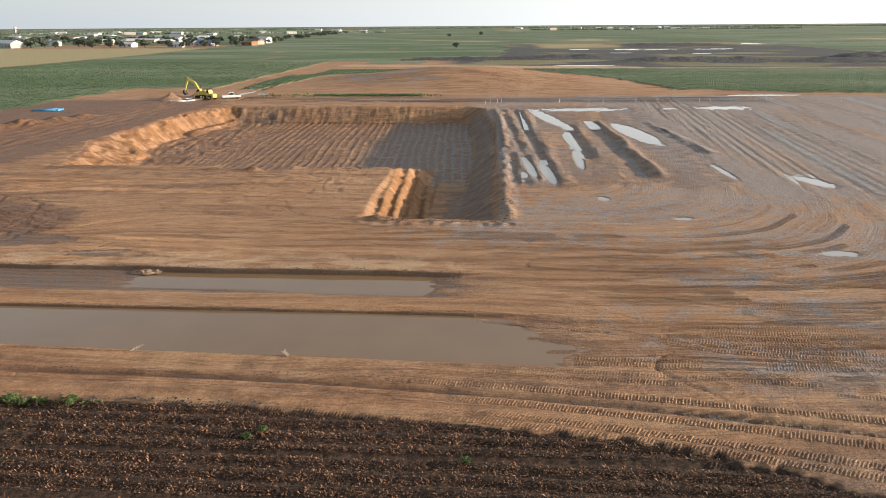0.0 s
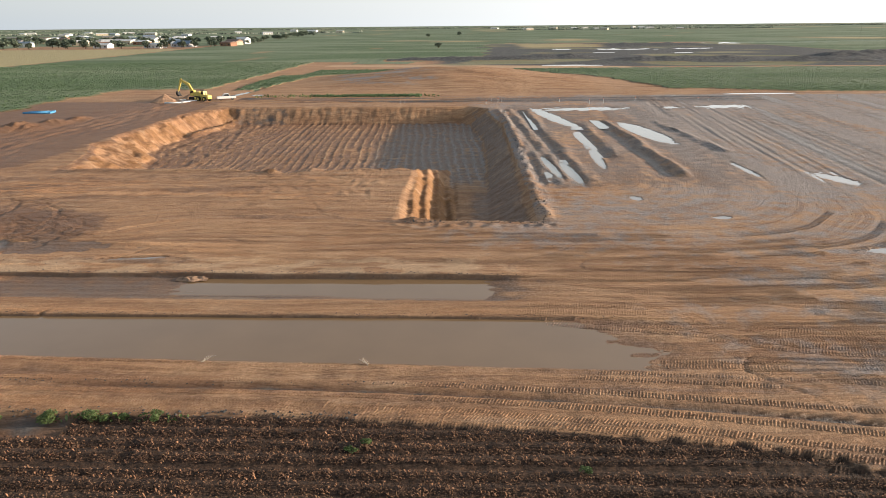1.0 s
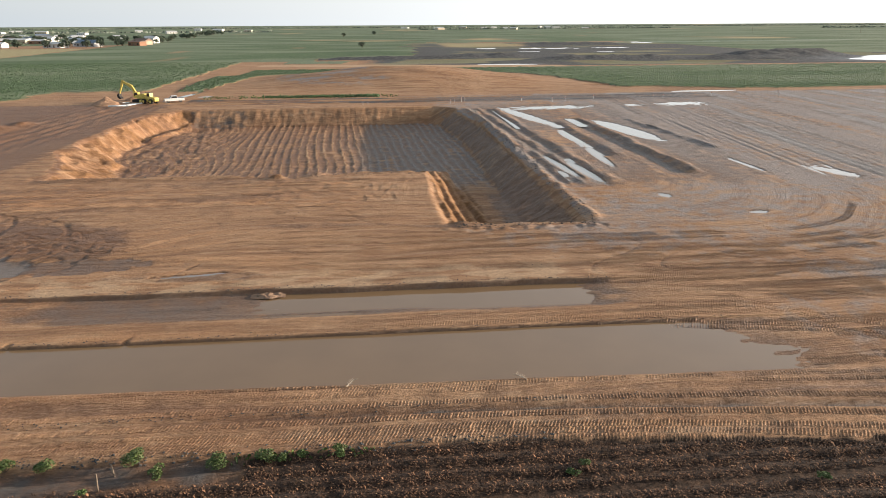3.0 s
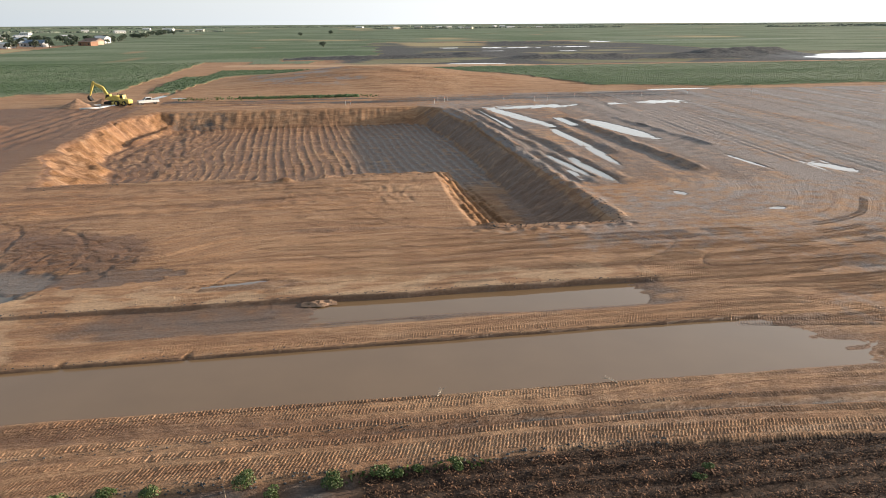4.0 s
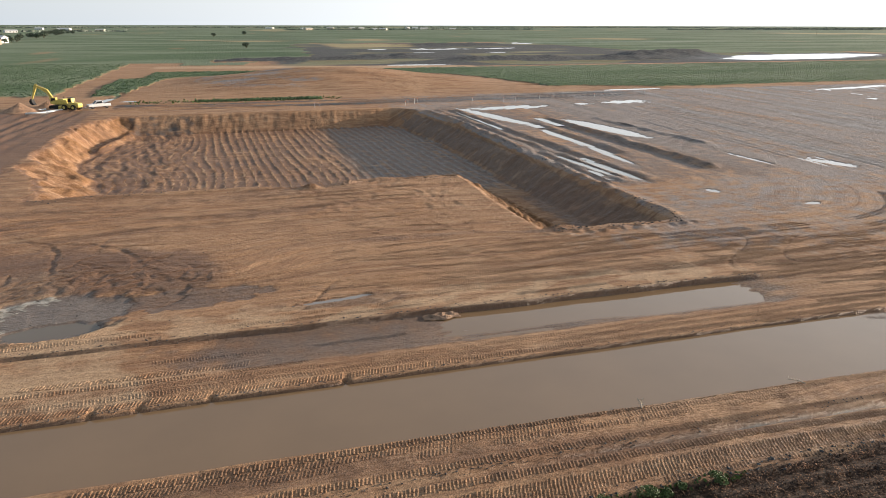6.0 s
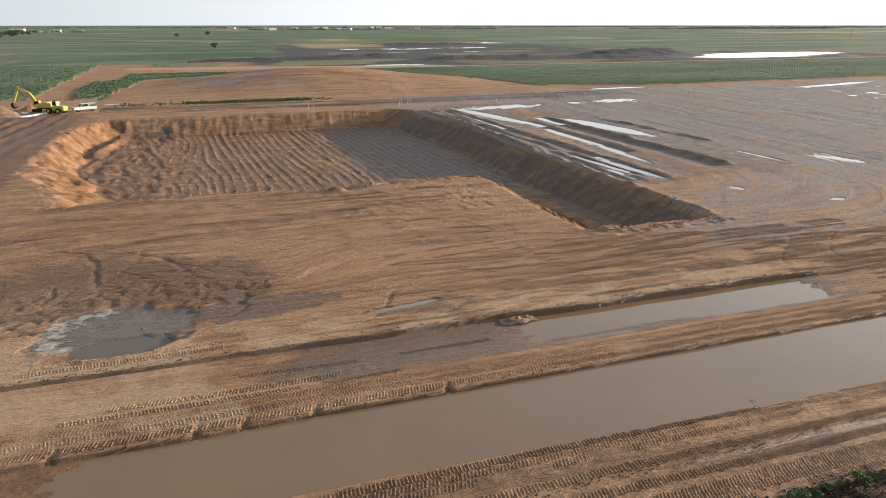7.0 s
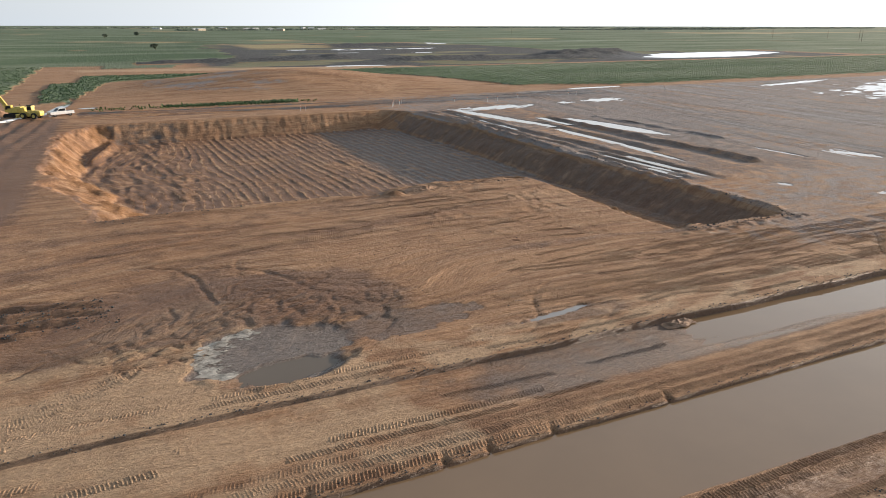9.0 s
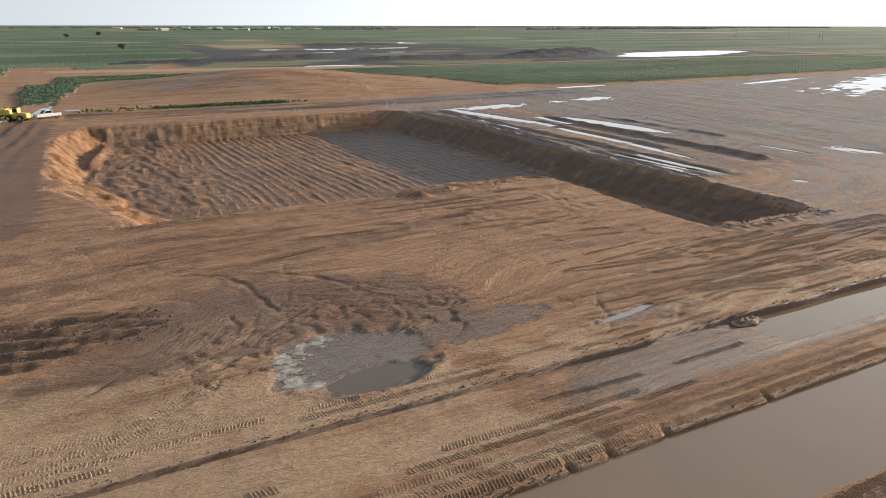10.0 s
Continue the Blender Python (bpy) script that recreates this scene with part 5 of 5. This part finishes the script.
def wheel_loader(x, y, turn):
    z = ground_z(x, y)
    ob = thing("wheel_loader", x, y, z, turn, "yellow articulated wheel loader with lowered bucket on earth", "loader")
    ob.scale = (0.74, 0.74, 0.74)
    for wx in (-1.5, 1.5):
        for s in (-1, 1):
            wheel(ob, wx, s * 1.0, 0.75, 0.6, YELLOW)
    part("rear_body", prism_bm([(-3.0, 0.8), (-0.3, 0.7), (-0.3, 1.9), (-1.0, 2.15), (-2.9, 2.0), (-3.1, 1.6)], 1.7, 0, 0.08), YELLOW, ob)
    part("front_frame", prism_bm([(-0.2, 0.6), (2.1, 0.6), (2.2, 1.3), (1.0, 1.8), (-0.2, 1.3)], 1.1, 0, 0.06), YELLOW, ob)
    cab = part("cab", prism_bm([(-0.9, 1.8), (0.4, 1.8), (0.55, 2.5), (0.3, 3.3), (-0.8, 3.3)], 1.4, 0, 0.05), YELLOW, ob)
    part("cab_glass", prism_bm([(-0.75, 2.2), (0.46, 2.25), (0.28, 3.12), (-0.7, 3.12)], 1.44, 0), GLASS_DARK, cab)
    part("cab_roof", box_bm((1.4, 1.6, 0.12), (-0.25, 0, 3.36), bevel=0.04), DARK_STEEL, cab)
    part("exhaust", cyl_bm(0.06, 0.06, 0.8, (-1.6, 0.4, 2.5), seg=10), DARK_STEEL, ob)
    for s in (-1, 1):
        part("lift_arm", prism_bm([(0.7, 1.7), (1.0, 1.9), (3.1, 0.75), (3.0, 0.45)], 0.2, s * 0.55, 0.02), YELLOW, ob)
    part("bucket", prism_bm([(2.9, 0.9), (3.0, 0.2), (3.3, 0.05), (4.2, 0.02), (4.2, 0.08), (3.5, 0.25), (3.3, 0.6), (3.35, 1.15)], 2.6, 0, 0.02), YELLOW, ob)


def pickup(x, y, turn):
    z = ground_z(x, y)
    ob = thing("pickup_truck", x, y, z, turn, "white four-door pickup truck parked on dirt track", "truck")
    ob.scale = (0.78, 0.78, 0.85)
    for wx in (-1.75, 1.75):
        for s in (-1, 1):
            wheel(ob, wx, s * 0.82, 0.4, 0.28)
    body = part("body", prism_bm([(-2.85, 0.5), (2.75, 0.45), (2.85, 0.75), (2.8, 1.05), (1.35, 1.15), (-2.85, 1.15)], 1.95, 0, 0.06), WHITE_PAINT, ob)
    cab = part("cab", prism_bm([(-1.0, 1.12), (1.4, 1.12), (0.6, 1.82), (-0.8, 1.86)], 1.75, 0, 0.06), WHITE_PAINT, ob)
    part("side_window", prism_bm([(-0.85, 1.22), (1.05, 1.22), (0.5, 1.72), (-0.72, 1.74)], 1.79, 0), GLASS_DARK, cab)
    part("windscreen", prism_bm([(1.28, 1.22), (1.38, 1.18), (0.66, 1.78), (0.58, 1.78)], 1.5, 0), GLASS_DARK, cab)
    part("rear_window", prism_bm([(-1.02, 1.25), (-0.98, 1.25), (-0.8, 1.78), (-0.85, 1.78)], 1.4, 0), GLASS_DARK, cab)
    part("bed_floor", box_bm((1.7, 1.6, 0.03), (-1.95, 0, 1.16), bevel=0), DARK_STEEL, body)
    part("front_bumper", box_bm((0.2, 1.9, 0.25), (2.85, 0, 0.55), bevel=0.04), STEEL, body)
    part("rear_bumper", box_bm((0.2, 1.9, 0.22), (-2.9, 0, 0.55), bevel=0.04), STEEL, body)
    for s in (-1, 1):
        part("headlight", box_bm((0.06, 0.35, 0.2), (2.83, s * 0.72, 0.9), bevel=0.02), STEEL, body)
        part("tail_light", box_bm((0.05, 0.16, 0.3), (-2.86, s * 0.85, 0.95), bevel=0.02), RED_GLASS, body)
        part("mirror", box_bm((0.12, 0.2, 0.16), (0.95, s * 1.02, 1.3), bevel=0.03), DARK_STEEL, body)


excavator(-74.4, 174.8, 162)
wheel_loader(-71.4, 171.4, 148)
pickup(-66.6, 173.4, 205)


def pipe(x, y, length, r, turn, material, label, group="pipes"):
    z = ground_z(x, y)
    bm = bmesh.new()
    add_cyl(bm, r, r, length, (0, 0, r), (0, 90, 0), 16)
    ob = part("pipe", bm, material, None, label, pose(x, y, z - 0.02, 0, 0, turn), True)
    tagged(ob, category="pipe", group=group)
    bell = cyl_bm(r * 1.25, r * 1.25, 0.35, (length / 2, 0, r), (0, 90, 0), 16)
    part("bell_end", bell, material, ob)


pipe(-76.6, 165.6, 4.0, 0.18, 14, WHITE_PLASTIC, "white plastic pipe lying on bare earth", "white pipes")
pipe(-75.2, 168.6, 3.0, 0.18, 40, WHITE_PLASTIC, "white plastic pipe lying on bare earth", "white pipes")
pipe(-74.4, 169.8, 3.0, 0.18, 38, WHITE_PLASTIC, "white plastic pipe lying on bare earth", "white pipes")
pipe(-78.0, 172.6, 2.6, 0.16, 25, WHITE_PLASTIC, "white plastic pipe lying on bare earth", "white pipes")
for k in range(5):
    pipe(-98.4 + 0.1 * k, 147.2 + 0.5 * k, 5.6 - 0.3 * k, 0.2, 4 + k, BLUE_PLASTIC, "blue plastic pipe lying in a row of pipes", "blue pipes")
pipe(-99.2, 149.8, 3.4, 0.16, 6, WHITE_PLASTIC, "white plastic pipe lying beside blue pipes", "blue pipes")


def stake(x, y, h, seed):
    ob = thing("survey_stake", x, y, ground_z(x, y), seed * 40, "thin white-painted wooden survey stake in the ground", "stake", "survey stakes")
    part("post", box_bm((0.06, 0.06, h + 0.3), (0, 0, h / 2 - 0.15), (0, 2, 0), 0.01), WHITE_PAINT, ob)
    part("ribbon", box_bm((0.13, 0.12, 0.14), (0.02, 0, h * 0.86), (0, 2, 0), 0.01), RIBBON, ob, "orange ribbon")


for i, (x, y, h) in enumerate(((-1.9, 163.8, 1.5), (-0.3, 164.3, 1.5), (0.6, 165.2, 1.4), (20.2, 161.7, 1.5), (23.5, 162.8, 1.5), (45.8, 166.4, 1.4), (48.3, 166.6, 1.4), (-22.7, 162.4, 1.5), (31.7, 167.6, 1.3), (-21.6, 162.6, 1.2), (14.0, 166.0, 1.2), (62.0, 170.0, 1.2), (-3.1, 161.2, 1.3), (78.0, 168.0, 1.4))):
    stake(x, y, h * 0.75, i)


def fence_post(x, y, h, tilt):
    ob = thing("wooden_post", x, y, ground_z(x, y) - 0.1, 20, "thin weathered wooden post leaning beside weeds", "post", "wooden posts")
    part("post", cyl_bm(0.035, 0.03, h, (0, 0, h / 2), (0, tilt, 0), 8), WOOD, ob)


fence_post(-31.0, 29.2, 0.9, 3)
fence_post(-30.75, 30.15, 0.7, -4)


# ---- far: trees, town, poles ----
def tree_proto(seed, h):
    ob = thing("tree", 0, 0, 0, 0, "hazy grey-green broad-leaved tree among distant houses", "tree", "town trees")
    g = random.Random(seed)
    tr = bmesh.new()
    add_cyl(tr, 0.05 * h, 0.03 * h, 0.5 * h, (0, 0, 0.24 * h), seg=7)
    for _ in range(5):
        a = g.uniform(0, 6.28)
        add_rod(tr, (0, 0, 0.4 * h), (math.cos(a) * 0.28 * h, math.sin(a) * 0.28 * h, 0.7 * h), 0.014 * h, 5)
    part("trunk", tr, BARK, ob)
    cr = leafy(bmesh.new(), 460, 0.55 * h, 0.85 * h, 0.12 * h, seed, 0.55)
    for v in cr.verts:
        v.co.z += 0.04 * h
    part("crown", cr, HAZED_LEAF, ob)
    return ob


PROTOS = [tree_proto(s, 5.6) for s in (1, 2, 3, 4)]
rnd = random.Random(11)
spots = []
for i in range(240):
    y = 575 + 330 * rnd.random() ** 1.3
    x = -212 - (y - 575) * 0.12 - rnd.random() ** 0.8 * 440
    spots.append((x, y, rnd.uniform(0.7, 1.35)))
for i in range(40):
    y = rnd.uniform(620, 1230)
    spots.append((-206 - (y - 600) * 0.11 - rnd.random() * 24, y, rnd.uniform(0.7, 1.2)))
spots += [(-29, 535, 0.75), (-60, 950, 1.0), (-20, 1100, 1.1), (-288, 1240, 1.4), (-300, 1260, 1.3), (-262, 1180, 1.2)]
for i, p in enumerate(PROTOS):
    x, y, k = spots[i]
    p.matrix_basis = pose(x, y, ground_z(x, y) - 0.2, 0, 0, rnd.uniform(0, 360)) @ Matrix.Diagonal((k, k, k, 1))
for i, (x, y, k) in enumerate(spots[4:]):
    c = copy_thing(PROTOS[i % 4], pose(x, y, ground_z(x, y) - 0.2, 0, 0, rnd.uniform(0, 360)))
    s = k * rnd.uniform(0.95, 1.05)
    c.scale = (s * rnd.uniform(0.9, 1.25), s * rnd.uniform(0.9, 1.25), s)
    if y < 540 or (y > 940 and x > -100):
        tagged(c, "hazy grey-green lone tree standing in open fields")

HOUSE_WALLS = [mat("house_" + n, c, 0.85, 0.0, 0.08, 0.5) for n, c in (("white", (0.72, 0.71, 0.68)), ("cream", (0.58, 0.50, 0.38)), ("brick", (0.30, 0.16, 0.10)), ("grey", (0.40, 0.40, 0.40)), ("tan", (0.45, 0.36, 0.27)))]
ROOFS = [mat("roof_" + n, c, 0.75, 0.0, 0.12, 0.6) for n, c in (("grey", (0.22, 0.21, 0.20)), ("pale", (0.62, 0.62, 0.60)), ("brown", (0.20, 0.13, 0.10)), ("blue", (0.16, 0.21, 0.27)))]
WALL_WORD, ROOF_WORD = ("white", "cream", "red-brick", "grey", "tan"), ("grey", "pale metal", "brown", "blue-grey")


def house(x, y, turn, w, d, h, pitch, wall, roof):
    label = f"distant low {WALL_WORD[wall]} house with {ROOF_WORD[roof]} roof among trees"
    ob = thing("house", x, y, ground_z(x, y) - 0.2, turn, label, "house", "town houses")
    body = part("wall", box_bm((w, d, h), (0, 0, h / 2), bevel=0), HOUSE_WALLS[wall], ob)
    bm = bmesh.new()
    o, t = 0.5, pitch
    a = [(-w / 2 - o, -d / 2 - o, h), (w / 2 + o, -d / 2 - o, h), (w / 2 + o, d / 2 + o, h), (-w / 2 - o, d / 2 + o, h), (-w / 2 - o * 0.5, 0, h + t), (w / 2 + o * 0.5, 0, h + t)]
    v = [bm.verts.new(q) for q in a]
    for f in ((0, 1, 5, 4), (2, 3, 4, 5), (0, 4, 3), (1, 2, 5), (3, 2, 1, 0)):
        bm.faces.new([v[i] for i in f])
    part("roof", bm, ROOFS[roof], ob)
    nwin = max(2, int(w / 4))
    for k in range(nwin):
        wx = -w / 2 + (k + 0.5) * w / nwin
        if k == nwin // 2:
            part("door", box_bm((1.1, 0.12, 2.1), (wx, -d / 2 - 0.03, 1.05), bevel=0), WOOD, body)
        else:
            part("window", box_bm((1.5, 0.1, 1.2), (wx, -d / 2 - 0.02, 1.6), bevel=0), GLASS_DARK, body)


HOUSES = [(-268, 592, -20, 16, 9, 3.2, 1.2, 0, 1), (-315, 598, -12, 14, 8, 3.0, 1.6, 0, 1), (-411, 583, -20, 20, 12, 4.0, 2.5, 3, 1), (-216, 622, -25, 12, 8, 3.4, 0.8, 2, 2), (-252, 616, -20, 18, 10, 3.2, 2.4, 3, 3),
          (-222, 655, -25, 14, 9, 3.6, 1.8, 4, 2), (-347, 700, -15, 26, 12, 4.0, 1.3, 1, 1), (-228, 700, -20, 12, 9, 4.5, 2.0, 0, 1)]
rnd = random.Random(3)
for i in range(64):
    y = 620 + 420 * rnd.random() ** 1.2
    x = -236 - (y - 560) * 0.11 - rnd.random() * 420
    HOUSES.append((x, y, rnd.uniform(-35, 35), rnd.uniform(8, 17), rnd.uniform(7, 11), rnd.uniform(2.6, 3.6), rnd.uniform(1.0, 2.2), rnd.choice((0, 0, 1, 2, 3, 4)), rnd.choice((0, 1, 1, 2, 3))))
for i in range(36):
    y = 1100 + 900 * rnd.random()
    x = -260 - rnd.random() * 1200 if i % 3 else 60 + rnd.random() * 500
    HOUSES.append((x, y + (500 if x > 0 else 0), rnd.uniform(-35, 35), rnd.uniform(12, 24), rnd.uniform(8, 13), rnd.uniform(3, 4.5), rnd.uniform(1.0, 1.8), rnd.choice((0, 0, 1)), 1))
for row in HOUSES:
    house(*row)


def water_tower(x, y, h):
    ob = thing("water_tower", x, y, -0.5, 0, "tall white water tower on the far edge of town", "water tower")
    bm = bmesh.new()
    bmesh.ops.create_uvsphere(bm, u_segments=20, v_segments=12, radius=0.22 * h, matrix=pose(0, 0, 0.86 * h) @ Matrix.Diagonal((1, 1, 0.72, 1)))
    part("tank", bm, WHITE_PAINT, ob, smooth=True)
    part("column", cyl_bm(0.06 * h, 0.05 * h, 0.75 * h, (0, 0, 0.37 * h), seg=14), WHITE_PAINT, ob)
    for k in range(5):
        a = 6.2832 * k / 5
        leg = bmesh.new()
        add_rod(leg, (math.cos(a) * 0.2 * h, math.sin(a) * 0.2 * h, 0), (math.cos(a) * 0.17 * h, math.sin(a) * 0.17 * h, 0.8 * h), 0.012 * h, 6)
        part("leg", leg, STEEL, ob)


water_tower(-1245, 1800, 17)


def utility_pole(x, y, h):
    ob = thing("utility_pole", x, y, ground_z(x, y) - 0.3, 35, "wooden utility pole with crossarm standing in distant fields", "utility pole", "utility poles")
    part("post", cyl_bm(0.2, 0.13, h, (0, 0, h / 2), seg=8), WOOD, ob)
    part("crossarm", box_bm((2.6, 0.14, 0.16), (0, 0, h - 0.8), bevel=0), WOOD, ob)
    for s in (-1.1, 0.0, 1.1):
        part("insulator", cyl_bm(0.07, 0.05, 0.25, (s, 0, h - 0.6), seg=8), STEEL, ob)


for x, y in ((735, 695), (637, 503), (836, 924), (954, 884), (600, 1140), (697, 548), (780, 649), (690, 1000)):
    utility_pole(x, y, 11)


# ---- woods on the horizon ----
def far_woods(name, lines, n, seed, label):
    """Leafy clumps along far tree lines: x, y, half length, half depth, height."""
    rng = np.random.RandomState(seed)
    vs, fs, c0 = [], [], 0
    for cx, cy, lx, ly, hh in lines:
        k = int(n * lx / 300)
        x, y = cx + rng.uniform(-lx, lx, k), cy + rng.uniform(-ly, ly, k)
        top = 0.55 * hh * (0.55 + 0.45 * vn(x * 0.02, y * 0.02, seed)) * rng.uniform(0.6, 1.1, k)
        z = rng.uniform(0.1, 1, k) * top
        r = rng.uniform(1.2, 2.8, k)
        a = rng.uniform(0, 3.14, k)
        p = np.stack([np.cos(a) * r, np.sin(a) * r, rng.uniform(-.4, .4, k) * r], -1)
        q = np.stack([rng.normal(0, .3, k) * r, rng.normal(0, .3, k) * r, r], -1)
        o = np.stack([x, y, z], -1)
        vs.append(np.stack([o - p, o - q * 0.8, o + p, o + q], 1).reshape(-1, 3))
        fs.append(c0 + np.arange(k * 4).reshape(-1, 4))
        c0 += k * 4
    tagged(new(name, mesh_np(name, np.vstack(vs), np.vstack(fs), FAR_LEAF)), label, "trees", kind="stuff")


far_woods("far_woods", [(220, 1850, 130, 12, 8), (560, 1900, 220, 14, 9), (1500, 1750, 380, 14, 10), (-650, 1500, 420, 30, 9), (-1300, 1500, 600, 40, 10), (-100, 2600, 600, 20, 12), (1300, 2700, 700, 20, 12), (-1500, 2600, 900, 20, 12), (2300, 2100, 700, 16, 14), (-620, 950, 200, 40, 9)], 650, 3, "dark tree lines on the hazy horizon")


def dry_branch(x, y, turn):
    """A bleached twig with side shoots, lying on the bank."""
    g = random.Random(4)
    bm = bmesh.new()
    p = Vector((0, 0, 0.08))
    for k in range(6):
        q = p + Vector((0.13, g.uniform(-0.05, 0.05), g.uniform(-0.02, 0.04)))
        add_rod(bm, p, q, 0.03 - 0.003 * k, 6)
        for side in (-1, 1):
            add_rod(bm, q, q + Vector((0.08, side * g.uniform(0.06, 0.18), g.uniform(0.0, 0.08))), 0.014, 5)
        p = q
    ob = part("dry_branch", bm, BLEACHED, None, "bleached dry branch lying on the pond bank", pose(x, y, ground_z(x, y) - 0.04, 0, 0, turn))
    tagged(ob, category="branch")


BLEACHED = mat("bleached_wood", (0.45, 0.37, 0.28), 0.85, 0.0, 0.15, 8.0)
dry_branch(-12.5, 35.8, 120)
dry_branch(-21.6, 36.1, 60)


def pond_scum(n, seed):
    """Pale flakes of dried scum floating along one shore of the mud pond."""
    rng = np.random.RandomState(seed)
    a = np.radians(100 + 125 * rng.uniform(0, 1, n))
    k = 1.0 - np.abs(rng.normal(0, 0.09, n)) - 0.16 * rng.uniform(0, 1, n) * (np.sin(a * 17) > 0.3)
    x, y = -50.4 + np.cos(a) * 4.2 * k, 55.8 + np.sin(a) * 3.5 * k
    x, y = x + 0.25 * vn(x, y, 7), y + 0.25 * vn(x, y, 8)
    gz = sample(x, y)
    r = 0.032 * rng.lognormal(0, 0.6, n)
    t = np.linspace(0, 2 * np.pi, 7)[:-1]
    rr = r[:, None] * rng.uniform(0.5, 1.4, (n, 6))
    vx, vy = x[:, None] + np.cos(t) * rr * 1.8, y[:, None] + np.sin(t) * rr
    vz = np.repeat((np.maximum(gz, -0.114) + 0.012 + 0.004 * np.arange(n) / n)[:, None], 6, 1)
    me = mesh_np("pond_scum", np.stack([vx, vy, vz], -1).reshape(-1, 3), np.arange(n * 6).reshape(n, 6), SCUM)
    tagged(new("pond_scum", me), "pale flakes of dried scum on a mud pond", "scum", kind="stuff")


SCUM = mat("dried_scum", (0.42, 0.38, 0.32), 0.8, 0.0, 0.2, 2.0, random_island=0.3)
pond_scum(2600, 6)
